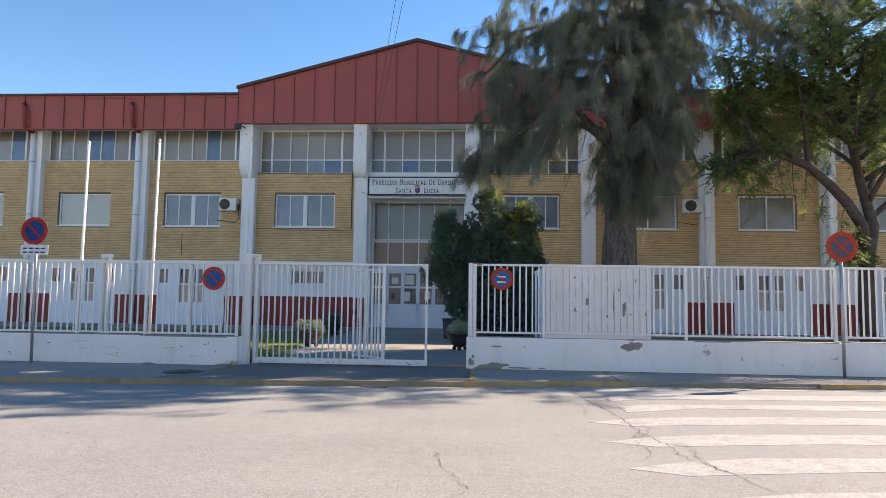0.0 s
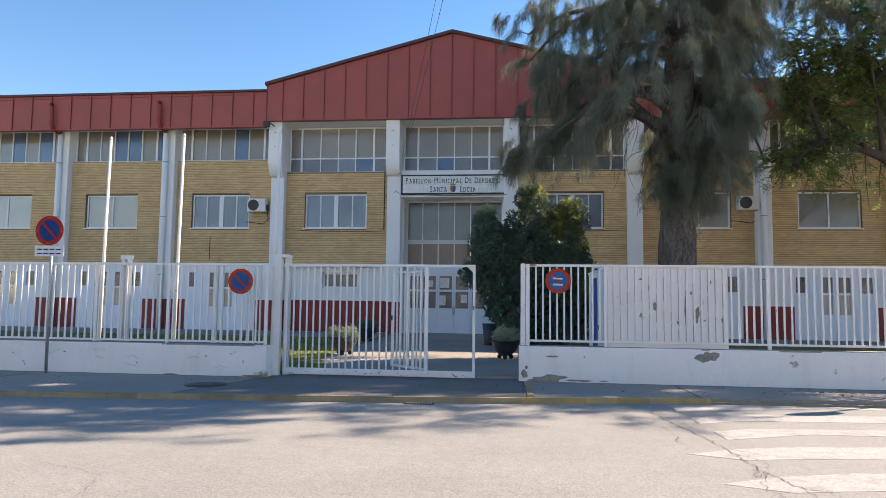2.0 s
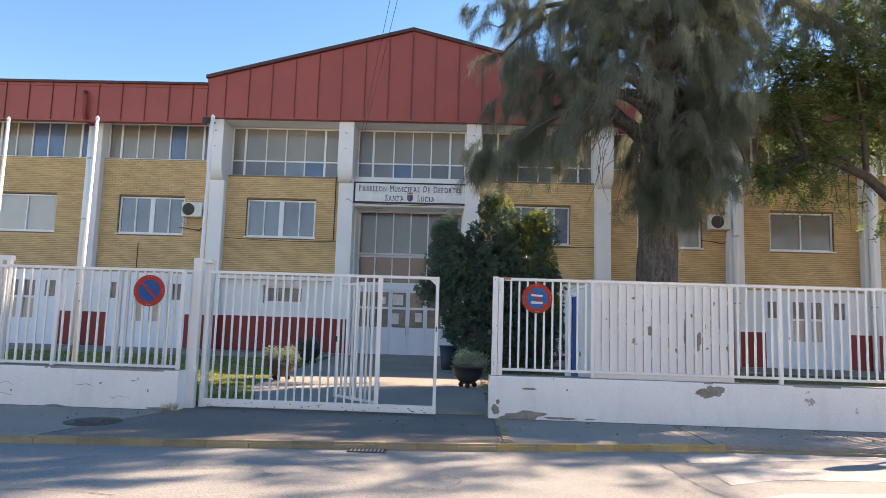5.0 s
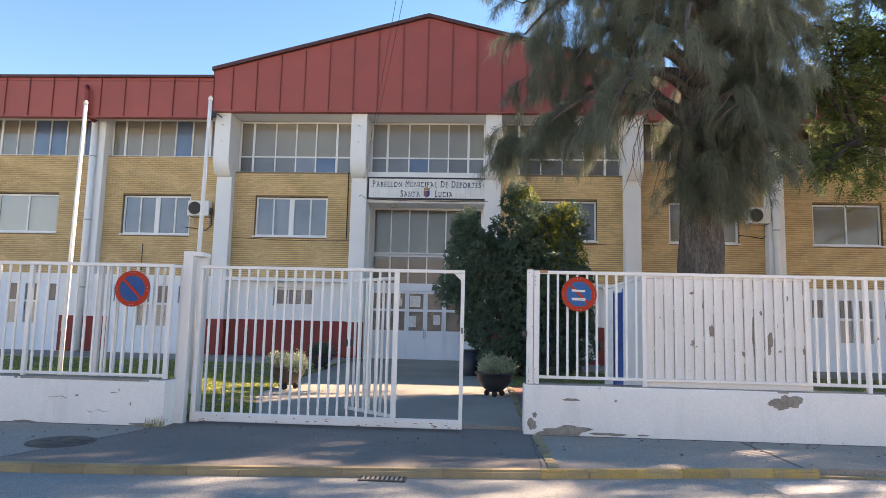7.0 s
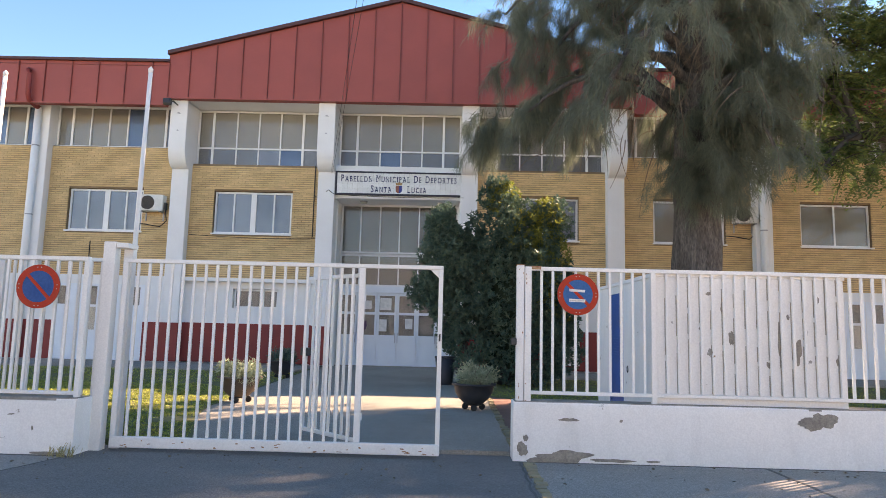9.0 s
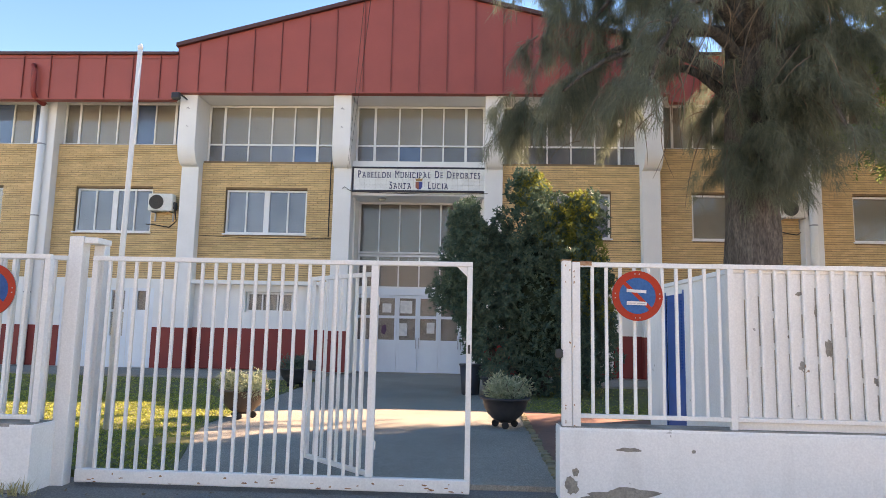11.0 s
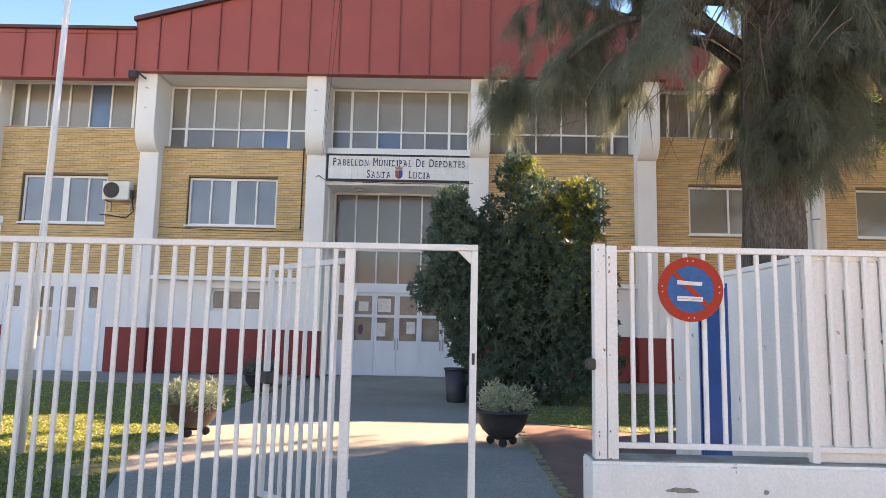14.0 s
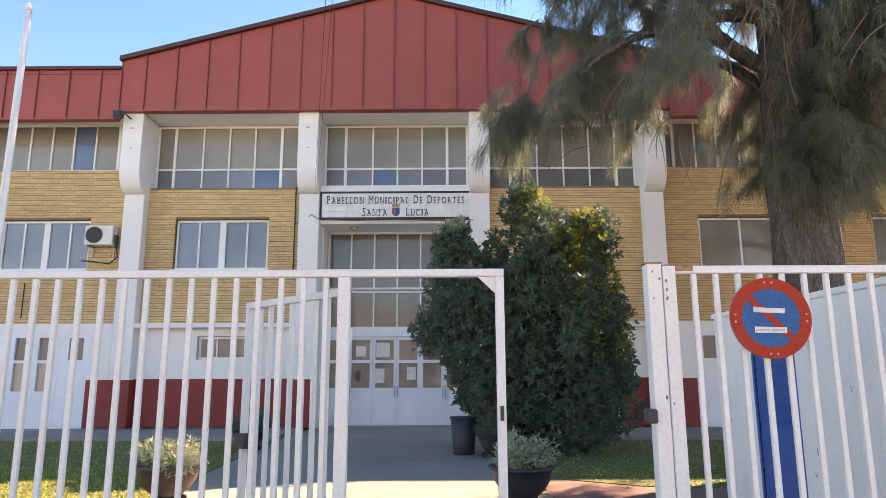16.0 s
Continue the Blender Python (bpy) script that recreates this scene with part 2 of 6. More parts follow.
M_LEDGE = mat("worn_concrete", (0.36, 0.32, 0.28), (0.24, 0.21, 0.18), rough=0.95, scale=5, fine=50, bump=0.5, grime=0.1)
M_COPING = mat("dark_coping", (0.09, 0.03, 0.028), (0.07, 0.025, 0.025), rough=0.5)
M_TAN = mat("tan_backing", (0.34, 0.315, 0.28), (0.23, 0.212, 0.19), rough=0.8, scale=2.2, fine=8, bump=0.05, vary=0.12)
M_DARK = mat("dark_interior", (0.05, 0.05, 0.05), rough=0.9)
M_DOOR = mat("pale_door_paint", (0.74, 0.79, 0.83), (0.7, 0.75, 0.8), rough=0.5, scale=2, fine=30, bump=0.03, grime=-0.045)
M_BLUEDOOR = mat("blue_metal_door", (0.006, 0.12, 0.38), (0.006, 0.1, 0.33), rough=0.4, scale=3, fine=30, bump=0.05)
M_TILE = mat("glazed_tile", (0.78, 0.77, 0.74), (0.72, 0.71, 0.68), rough=0.2, scale=3, fine=20, bump=0.03, vary=0.04)
M_BLACK = mat("black_paint", (0.025, 0.025, 0.04), rough=0.5)
M_SIGNRED = mat("sign_red", (0.5, 0.042, 0.02), (0.46, 0.05, 0.025), rough=0.55, spec=0.15, scale=6, fine=40, bump=0.02)
M_SIGNBLUE = mat("sign_blue", (0.018, 0.115, 0.29), (0.024, 0.13, 0.31), rough=0.55, spec=0.15, scale=6, fine=40, bump=0.02, grime=0.04)
M_SIGNNAVY = mat("sign_navy", (0.008, 0.036, 0.15), (0.012, 0.05, 0.18), rough=0.6, spec=0.1, scale=6, fine=40, bump=0.02)
M_SIGNDEEP = mat("sign_deep_red", (0.4, 0.025, 0.018), (0.36, 0.03, 0.02), rough=0.6, spec=0.1, scale=6, fine=40, bump=0.02)
M_SIGNMID = mat("sign_mid_blue", (0.014, 0.08, 0.24), (0.02, 0.095, 0.26), rough=0.55, spec=0.15, scale=6, fine=40, bump=0.02, grime=0.05)
M_SIGNDARK = mat("faded_sign_blue", (0.05, 0.055, 0.09), (0.07, 0.07, 0.1), rough=0.5, scale=6, fine=40, bump=0.02)
M_PAPER = mat("white_paper", (0.76, 0.75, 0.72), (0.6, 0.59, 0.57), rough=0.7, scale=9, fine=60, bump=0.05)
M_GALV = mat("galvanised_steel", (0.42, 0.42, 0.42), (0.35, 0.35, 0.36), rough=0.45, scale=8, fine=60, bump=0.05, metal=0.6)
M_IRON = mat("cast_iron", (0.07, 0.065, 0.06), (0.1, 0.09, 0.08), rough=0.7, scale=9, fine=60, bump=0.4, metal=0.3)
M_ACW = mat("appliance_white", (0.74, 0.73, 0.69), (0.66, 0.65, 0.6), rough=0.5, scale=4, fine=30, bump=0.03)
M_POT = mat("dark_planter", (0.035, 0.033, 0.04), (0.055, 0.05, 0.05), rough=0.55, scale=6, fine=40, bump=0.15)
M_POTBR = mat("brown_planter", (0.13, 0.09, 0.065), (0.09, 0.065, 0.05), rough=0.7, scale=6, fine=40, bump=0.25)
M_RUBBER = mat("black_rubber", (0.03, 0.03, 0.03), rough=0.8)
M_BIN = mat("black_plastic", (0.035, 0.036, 0.045), rough=0.5)
M_BARK = mat("bark", (0.155, 0.132, 0.113), (0.085, 0.072, 0.062), rough=0.95, scale=9, fine=48, bump=1.0, grime=0.42, dist=0.06, stretch=0.22)
M_BARK2 = mat("smooth_bark", (0.07, 0.055, 0.045), (0.1, 0.085, 0.07), rough=0.9, scale=6, fine=30, bump=0.6, dist=0.02)
M_NEEDLE = leaf_mat("needles", (0.14, 0.168, 0.128), (0.24, 0.262, 0.188), 0.55, 0.6, 0.25)
M_TWIG = mat("dry_twig", (0.2, 0.15, 0.11), rough=0.9)
M_LEAF = leaf_mat("pinnate_leaves", (0.095, 0.15, 0.055), (0.21, 0.265, 0.08), 0.6, 0.5)
M_BUSH = leaf_mat("glossy_leaves", (0.046, 0.11, 0.092), (0.128, 0.192, 0.125), 0.3, 0.42, 0.4)
# Brighter yellow-green: sunlight on the shrub is put into the leaf colour.
M_SUNLEAF = leaf_mat("sunlit_leaves", (0.16, 0.2, 0.05), (0.32, 0.33, 0.08), 0.45, 0.5)
M_SAGE = leaf_mat("sage_leaves", (0.24, 0.29, 0.17), (0.45, 0.48, 0.33), 0.25, 0.6)
M_FACING = mat("cream_render", (0.5, 0.475, 0.44), (0.42, 0.4, 0.37), rough=0.9, scale=0.5, fine=12, bump=0.1)
M_CABLE = mat("black_cable", (0.03, 0.03, 0.03), rough=0.7)


# ---- building blocks ----
def box(bm, x0, x1, y0, y1, z0, z1, bevel=0.0):
    vs = [bm.verts.new(p) for p in ((x0, y0, z0), (x1, y0, z0), (x1, y1, z0), (x0, y1, z0), (x0, y0, z1), (x1, y0, z1), (x1, y1, z1), (x0, y1, z1))]
    fs = [bm.faces.new([vs[i] for i in f]) for f in ((3, 2, 1, 0), (4, 5, 6, 7), (0, 1, 5, 4), (1, 2, 6, 5), (2, 3, 7, 6), (3, 0, 4, 7))]
    if bevel:
        es = {e for f in fs for e in f.edges}
        bmesh.ops.bevel(bm, geom=list(es), offset=bevel, segments=1, affect="EDGES")
    return bm


def boxes(*dims, bevel=0.0):
    bm = bmesh.new()
    for d in dims:
        box(bm, *d, bevel=bevel)
    return bm


def tube(bm, pts, radii, n=8, cap=True):
    """A round tube through points, with a radius at each."""
    pts = [Vector(p) for p in pts]
    if not hasattr(radii, "__len__"):
        radii = [radii] * len(pts)
    rings = []
    for i, p in enumerate(pts):
        d = (pts[min(i + 1, len(pts) - 1)] - pts[max(i - 1, 0)]).normalized()
        a = d.cross(Vector((0.3, 0.9, 0.2)) if abs(d.z) > 0.8 else Vector((0, 0, 1))).normalized()
        b = d.cross(a)
        rings.append([bm.verts.new(p + (a * math.cos(k * math.tau / n) + b * math.sin(k * math.tau / n)) * radii[i]) for k in range(n)])
    for r, s in zip(rings, rings[1:]):
        for k in range(n):
            f = bm.faces.new((r[k], r[(k + 1) % n], s[(k + 1) % n], s[k]))
            f.smooth = True
    if cap:
        bm.faces.new(rings[0][::-1])
        bm.faces.new(rings[-1])
    return bm


def lathe(bm, profile, cx, cy, n=24):
    """A body turned about the upright through (cx, cy): (radius, z) pairs."""
    rings = [[bm.verts.new((cx + r * math.cos(k * math.tau / n), cy + r * math.sin(k * math.tau / n), z)) for k in range(n)] for r, z in profile]
    for r, s in zip(rings, rings[1:]):
        for k in range(n):
            f = bm.faces.new((r[k], r[(k + 1) % n], s[(k + 1) % n], s[k]))
            f.smooth = True
    bm.faces.new(rings[0][::-1])
    bm.faces.new(rings[-1])
    return bm


def prism(bm, outline, y0, y1):
    """An outline in x and z, given depth along y."""
    a = [bm.verts.new((x, y0, z)) for x, z in outline]
    b = [bm.verts.new((x, y1, z)) for x, z in outline]
    k = len(outline)
    bm.faces.new(a)
    bm.faces.new(b[::-1])
    for i in range(k):
        bm.faces.new((a[i], b[i], b[(i + 1) % k], a[(i + 1) % k]))
    bmesh.ops.recalc_face_normals(bm, faces=bm.faces[:])
    return bm


def slab(bm, outline, z0, z1):
    """An outline in x and y, given height."""
    a = [bm.verts.new((x, y, z0)) for x, y in outline]
    b = [bm.verts.new((x, y, z1)) for x, y in outline]
    k = len(outline)
    bm.faces.new(a[::-1])
    bm.faces.new(b)
    for i in range(k):
        bm.faces.new((a[i], a[(i + 1) % k], b[(i + 1) % k], b[i]))
    bmesh.ops.recalc_face_normals(bm, faces=bm.faces[:])
    return bm


def part(name, bm, material, parent=None, label=""):
    """Links a bmesh as one mesh object under its parent."""
    me = bpy.data.meshes.new(name)
    bm.to_mesh(me)
    bm.free()
    me.materials.append(material)
    ob = new(name, me)
    if parent:
        ob.parent = parent
        ob.matrix_parent_inverse = parent.matrix_basis.inverted()
    return tagged(ob, label)


def shared(name, me, parent, m):
    """One more object on a mesh that already exists."""
    ob = new(name, me)
    ob.parent = parent
    ob.matrix_basis = m
    return ob


def raw(name, verts, faces, material, parent=None, label="", smooth=False):
    me = bpy.data.meshes.new(name)
    me.from_pydata(verts, [], faces)
    me.materials.append(material)
    if smooth:
        me.polygons.foreach_set("use_smooth", [True] * len(me.polygons))
    ob = new(name, me)
    if parent:
        ob.parent = parent
        ob.matrix_parent_inverse = parent.matrix_basis.inverted()
    return tagged(ob, label)


def thing(name, x, y, z, label, category, group="", kind=""):
    """An empty at the base of a thing, to carry its parts (given in world places)."""
    ob = new(name)
    ob.empty_display_size = 0.1
    ob.matrix_basis = Matrix.Translation((x, y, z))
    return tagged(ob, label, category, group, kind)


def blob(cx, cz, w, h, seed, n=30):
    """An uneven, ragged outline in x and z."""
    r = random.Random(seed)
    p, q = r.uniform(0, math.tau), r.uniform(0, math.tau)
    out = []
    for k in range(n):
        a = k * math.tau / n
        f = 0.82 + 0.16 * math.sin(2 * a + p) + 0.1 * math.sin(5 * a + q) + r.uniform(-0.1, 0.1)
        out.append((cx + w / 2 * math.cos(a) * f, cz + h / 2 * math.sin(a) * f))
    return out


def lettering(text, width, height, x, y, z, material, parent):
    """Words in small capitals with tall initials, in the built-in font, fitted into a width and height, facing -y, centred on x."""
    obs, pen = [], 0.0
    for word in text.split():
        for i, ch in enumerate(word):
            cu = bpy.data.curves.new("lettering", "FONT")
            cu.body, cu.extrude, cu.offset = ch, 0.004, 0.0 if ch in "MN" else 0.01
            tmp = new("lettering_tmp", cu)
            bpy.context.view_layer.update()
            me = bpy.data.meshes.new_from_object(tmp)
            bpy.data.objects.remove(tmp)
            co = [v.co for v in me.vertices]
            x0, x1, y0, y1 = min(c.x for c in co), max(c.x for c in co), min(c.y for c in co), max(c.y for c in co)
            tall, wide = (1.0, 0.62) if i == 0 else (0.8, 0.5)
            w = max((x1 - x0) * wide, 0.1)
            for v in me.vertices:
                v.co = Vector((pen + (v.co.x - x0) * w / (x1 - x0), v.co.y * tall / y1 if v.co.y > 0 else 0.0, v.co.z))
            obs.append((me, pen, pen + w, tall))
            pen += w + 0.13
        pen += 0.3
    end = obs[-1][2]
    for me, xa, xb, tall in obs:
        bm = bmesh.new()
        bm.from_mesh(me)
        bpy.data.meshes.remove(me)
        for zz in (0.0, tall - 0.07)[:1 if xb - xa > 0.4 else 2]:     # foot and head serifs
            k = len(bm.verts)
            box(bm, xa - 0.035, xb + 0.035 if xb - xa < 0.2 else xa + 0.16, -0.0045, 0.0045, zz, zz + 0.07)
            bm.verts.ensure_lookup_table()
            for v in bm.verts[k:]:
                v.co = Vector((v.co.x, v.co.z, v.co.y))
        for v in bm.verts:
            v.co = Vector((x + (v.co.x - end / 2) * width / end, y - v.co.z, z + v.co.y * height))
        bmesh.ops.recalc_face_normals(bm, faces=bm.faces[:])
        part("letter", bm, material, parent)


# ---- ground ----
Z_PAVE, Z_YARD = 0.08, 0.13
KERB = [(-60, 7.6), (-20, 9.9), (-12, 10.6), (-7.7, 10.98), (-4.0, 11.27), (-0.4, 11.68), (2.55, 12.2), (6.3, 12.42), (9, 12.7), (20, 13.0), (60, 13.2)]


def kerb_y(x):
    for (xa, ya), (xb, yb) in zip(KERB, KERB[1:]):
        if x <= xb:
            return ya + (yb - ya) * (x - xa) / (xb - xa)
    return KERB[-1][1]


ground = part("ground", slab(bmesh.new(), [(-900, -900), (900, -900), (900, 900), (-900, 900)], -0.5, 0.0), M_ROAD)
tagged(ground, "worn pale grey asphalt road surface", "road", kind="structure")
bm = bmesh.new()
slab(bm, [(x, kerb_y(x) + 0.1) for x in (-60, -20, -12, -7.7, -5.6)] + [(-4.96, 13.56), (-4.96, 14.2), (-60, 14.2)], -0.1, Z_PAVE)
slab(bm, [(x, kerb_y(x) + 0.1) for x in (-0.09, 2.65)] + [(2.6, 14.2), (-0.09, 14.2)], -0.1, Z_PAVE)
slab(bm, [(2.654, kerb_y(2.65) + 0.1), (6.1, kerb_y(6.1) + 0.1)] + [(x, kerb_y(x) + 0.1) for x in (9, 20, 60)] + [(60, 14.2), (2.604, 14.2)], -0.1, Z_PAVE)
pavement = tagged(part("pavement", bm, M_PAVE), "grey concrete pavement along the boundary wall", "pavement", kind="structure")
apron = tagged(part("apron", slab(bmesh.new(), [(x, kerb_y(x) + 0.1) for x in (-5.596, -4, -0.4, -0.094)] + [(-0.094, 14.2), (-4.956, 14.2), (-4.956, 13.56)], -0.1, Z_PAVE), M_APRON), "dark worn asphalt apron before the gate", "pavement", kind="structure")
# expansion joints and the ragged repair strip across the pavement
for i, (xa, ya, xb, yb, w) in enumerate(((-0.14, 11.9, -0.13, 13.85, 0.012), (2.6, 13.86, 2.65, 12.35, 0.02), (-4.98, 13.5, -5.58, 11.3, 0.009), (5.3, 13.8, 5.5, 12.6, 0.01), (-9.5, 13.3, -9.7, 11.1, 0.012))):
    n = 14
    up, dn = [], []
    r = random.Random(i + 3)
    for k in range(n + 1):
        t = k / n
        x, y, j = xa + (xb - xa) * t, ya + (yb - ya) * t, r.uniform(-0.015, 0.015)
        up.append((x + w + j, y))
        dn.append((x - w + j, y))
    part("joint", slab(bmesh.new(), up + dn[::-1], Z_PAVE - 0.01, Z_PAVE + 0.003), M_TAR, pavement)
r = random.Random(15)
for xa, xb, y in ((-40, -4.97, 13.505), (-0.2, 20, 13.865)):     # dirt in the joint at the wall's foot
    up, dn = [], []
    x = xa
    while x < xb:
        up.append((x, y + 0.03))
        dn.append((x, y - r.uniform(0.0, 0.016)))
        x += r.uniform(0.1, 0.3)
    part("joint", slab(bmesh.new(), up + dn[::-1], Z_PAVE - 0.01, Z_PAVE + 0.005), M_TAR, pavement)
r = random.Random(5)
for k in range(13):
    y = 11.88 + k * 0.15
    part("cobble", slab(bmesh.new(), [(-0.09 + r.uniform(-.02, .02), y), (0.02 + r.uniform(-.02, .02), y + r.uniform(0, .02)), (0.02 + r.uniform(-.02, .02), y + 0.125), (-0.09 + r.uniform(-.02, .02), y + 0.12)], Z_PAVE - 0.02, Z_PAVE + 0.012), M_KERBG, pavement)

kerb = thing("kerb", 0, 11.7, 0, "low kerb of concrete blocks with worn yellow paint", "kerb", kind="structure")
x = -30.0
r = random.Random(8)
while x < 26:
    w = 0.485
    lowered = 2.5 < x < 5.9
    xa, xb = x + 0.001, x + w
    ya, yb = kerb_y(xa), kerb_y(xb)
    top = 0.025 if lowered else Z_PAVE + 0.004
    bm = slab(bmesh.new(), [(xa, ya), (xb, yb), (xb, yb + 0.1), (xa, ya + 0.1)], -0.1, top)
    es = [e for e in bm.edges if all(v.co.z > 0 for v in e.verts) and max(v.co.y for v in e.verts) < max(ya, yb) + 0.05 and abs(e.verts[0].co.x - e.verts[1].co.x) > 0.2]
    if not lowered:
        bmesh.ops.bevel(bm, geom=es, offset=0.025, segments=2, affect="EDGES")
    part("kerb_block", bm, M_KERBG if lowered or x < -0.6 else M_KERB, kerb)
    x += w + 0.004

# Unseen wall, added to throw warm sunlight back on the facade.
tagged(part("bounce_wall", boxes((-60, 60, -19.0, -18.6, -0.1, 8.5)), M_FACING), "unseen cream wall added across the street to bounce warm light", "wall", kind="structure")

# zebra crossing: worn bars that run along the road, with tapered ends
zebra = thing("zebra_crossing", 4, 10, 0, "worn white zebra crossing bars painted on asphalt", "road marking", kind="structure")


def zebra_bar(pts):
    part("bar", slab(bmesh.new(), pts, -0.01, 0.003), M_ZEBRA, zebra)


zebra_bar([(2.08, 11.95), (2.97, 12.17), (6.6, 12.4), (9, 12.62), (9, 12.25), (6.39, 12.15), (3.93, 11.95), (2.07, 11.45)])
zebra_bar([(2.09, 10.89), (2.78, 11.31), (4.35, 11.42), (5.96, 11.6), (9, 11.85), (9, 11.3), (5.54, 11.0), (2.74, 10.77), (2.11, 10.44)])
zebra_bar([(2.13, 9.95), (2.64, 10.21), (5.18, 10.49), (9, 10.85), (9, 10.4), (4.85, 10.0), (3.29, 9.96), (2.15, 9.46)])
for tip in (8.67, 7.54, 6.4, 5.25):
    zebra_bar([(x, tip + d) for x, d in ((1.5, 0.0), (2.1, 0.31), (2.85, 0.55), (4.0, 0.69), (9, 1.15), (9, 0.63), (3.8, 0.15), (2.45, -0.1), (2.02, -0.2))])


def crack(pts, width, seed):
    """A jagged line of broken asphalt."""
    r = random.Random(seed)
    fine = []
    for (xa, ya), (xb, yb) in zip(pts, pts[1:]):
        for k in range(9):
            t = k / 9
            fine.append((xa + (xb - xa) * t + r.uniform(-.035, .035), ya + (yb - ya) * t + r.uniform(-.035, .035), width * r.uniform(0.3, 1.2)))
    verts, faces = [], []
    for i, (x, y, w) in enumerate(fine):
        a, b = fine[max(i - 1, 0)], fine[min(i + 1, len(fine) - 1)]
        d = Vector((b[0] - a[0], b[1] - a[1])).normalized()
        verts += [(x - d.y * w / 2, y + d.x * w / 2, 0.006), (x + d.y * w / 2, y - d.x * w / 2, 0.006)]
        if i:
            faces.append((2 * i - 2, 2 * i - 1, 2 * i + 1, 2 * i))
    return raw("crack", verts, faces, M_TAR, cracks)


cracks = thing("road_cracks", 2, 9, 0, "jagged dark cracks in the asphalt", "crack", kind="structure")
crack([(2.0, 11.86), (2.03, 11.35), (1.67, 11.35), (1.77, 10.32), (1.92, 9.55), (2.0, 8.98), (2.0, 8.62), (2.01, 8.13), (2.05, 7.9), (2.15, 7.48), (2.14, 7.0), (2.4, 6.3)], 0.016, 1)
crack([(1.58, 10.16), (1.6, 9.68), (1.53, 9.08)], 0.009, 2)
crack([(2.01, 8.13), (1.88, 7.79), (1.98, 7.9), (1.83, 7.48), (1.9, 7.1), (1.75, 6.7)], 0.009, 3)
crack([(2.0, 8.98), (2.21, 8.77), (2.09, 8.62), (2.17, 8.35), (2.05, 7.9)], 0.007, 13)
crack([(2.15, 7.48), (2.32, 7.44), (2.36, 7.2), (2.3, 6.85), (2.4, 6.3), (2.6, 5.7)], 0.011, 14)
crack([(2.09, 10.89), (2.11, 10.44)], 0.008, 15)
crack([(2.13, 9.95), (2.15, 9.46)], 0.008, 16)
crack([(-1.0, 10.6), (-0.6, 10.2), (-0.75, 9.8), (-1.2, 9.9)], 0.010, 4)
crack([(-.3, 6.8), (-.15, 6.1), (.08, 5.6), (-.2, 5.1)], 0.009, 5)
crack([(-3.6, 10.2), (-2.9, 10.35), (-2.4, 10.15)], 0.012, 6)
crack([(-5.5, 9.0), (-4.4, 9.3), (-3.4, 9.2)], 0.012, 7)

crack([(-4.8, 7.4), (-3.9, 7.0), (-3.6, 6.2), (-2.8, 5.9)], 0.005, 9)
crack([(3.6, 10.4), (4.4, 10.0), (5.1, 10.2), (6.0, 9.7)], 0.005, 10)
crack([(1.2, 5.6), (1.9, 5.1), (2.8, 5.2)], 0.005, 11)
crack([(-.4, 10.9), (.5, 10.7), (1.2, 10.95)], 0.005, 12)

# drain grate at the kerb and a round cover in the pavement
grate = thing("drain_grate", -1.71, 11.43, 0, "small slotted iron drain grate at the kerb", "drain")
part("frame", boxes((-1.94, -1.49, 11.36, 11.39, -0.01, 0.012), (-1.94, -1.49, 11.55, 11.58, -0.01, 0.012), (-1.94, -1.92, 11.39, 11.55, -0.01, 0.012), (-1.51, -1.49, 11.39, 11.55, -0.01, 0.012)), M_IRON, grate)
# Flat dark plate on the road, painting the shade of a pit.
part("pit_shade", boxes((-1.92, -1.51, 11.39, 11.55, -0.01, 0.004)), M_DARK, grate)
for k in range(9):
    xx = -1.915 + k * 0.046
    part("slat", boxes((xx, xx + 0.02, 11.39, 11.55, 0.005, 0.016)), M_GALV, grate)
cover = thing("manhole_cover", -5.5, 12.3, Z_PAVE, "round cast iron cover set in the pavement", "manhole cover")
part("rim", lathe(bmesh.new(), [(0.36, Z_PAVE - 0.02), (0.36, Z_PAVE + 0.006), (0.32, Z_PAVE + 0.006)], -5.5, 12.3), M_IRON, cover)
part("lid", lathe(bmesh.new(), [(0.31, Z_PAVE - 0.02), (0.31, Z_PAVE + 0.01), (0.0001, Z_PAVE + 0.01)], -5.5, 12.3), M_IRON, cover)
for k in range(6):
    a = k * math.tau / 6
    part("rib", boxes((-5.5 + 0.18 * math.cos(a) - .04, -5.5 + 0.18 * math.cos(a) + .04, 12.3 + 0.18 * math.sin(a) - .04, 12.3 + 0.18 * math.sin(a) + .04, Z_PAVE, Z_PAVE + 0.014)), M_IRON, cover)

# yard behind the wall: concrete path, lawns, red paving, plinth strip
LAWN_EDGE = [(-3.95, 14.25), (-4.2, 15.0), (-4.4, 15.6), (-4.75, 16.6), (-4.95, 17.6), (-4.95, 19.0), (-5.1, 21.0), (-5.3, 27.2)]
yard = tagged(part("yard_path", slab(bmesh.new(), [(-4.0, 14.2), (-0.16, 14.2), (-0.14, 28.2), (-0.14, 30), (-5.6, 30), (-5.6, 27.2)] + LAWN_EDGE[::-1], -0.1, Z_YARD), M_PATH), "grey concrete path leading to the entrance", "path", kind="structure")
lawn = tagged(part("lawn_ground", slab(bmesh.new(), [(-60, 14.2)] + [(x - 0.002, y) for x, y in LAWN_EDGE] + [(-60, 27.2)], -0.1, Z_YARD + 0.01), M_SOIL), "bare soil under the lawn", "ground", kind="structure")
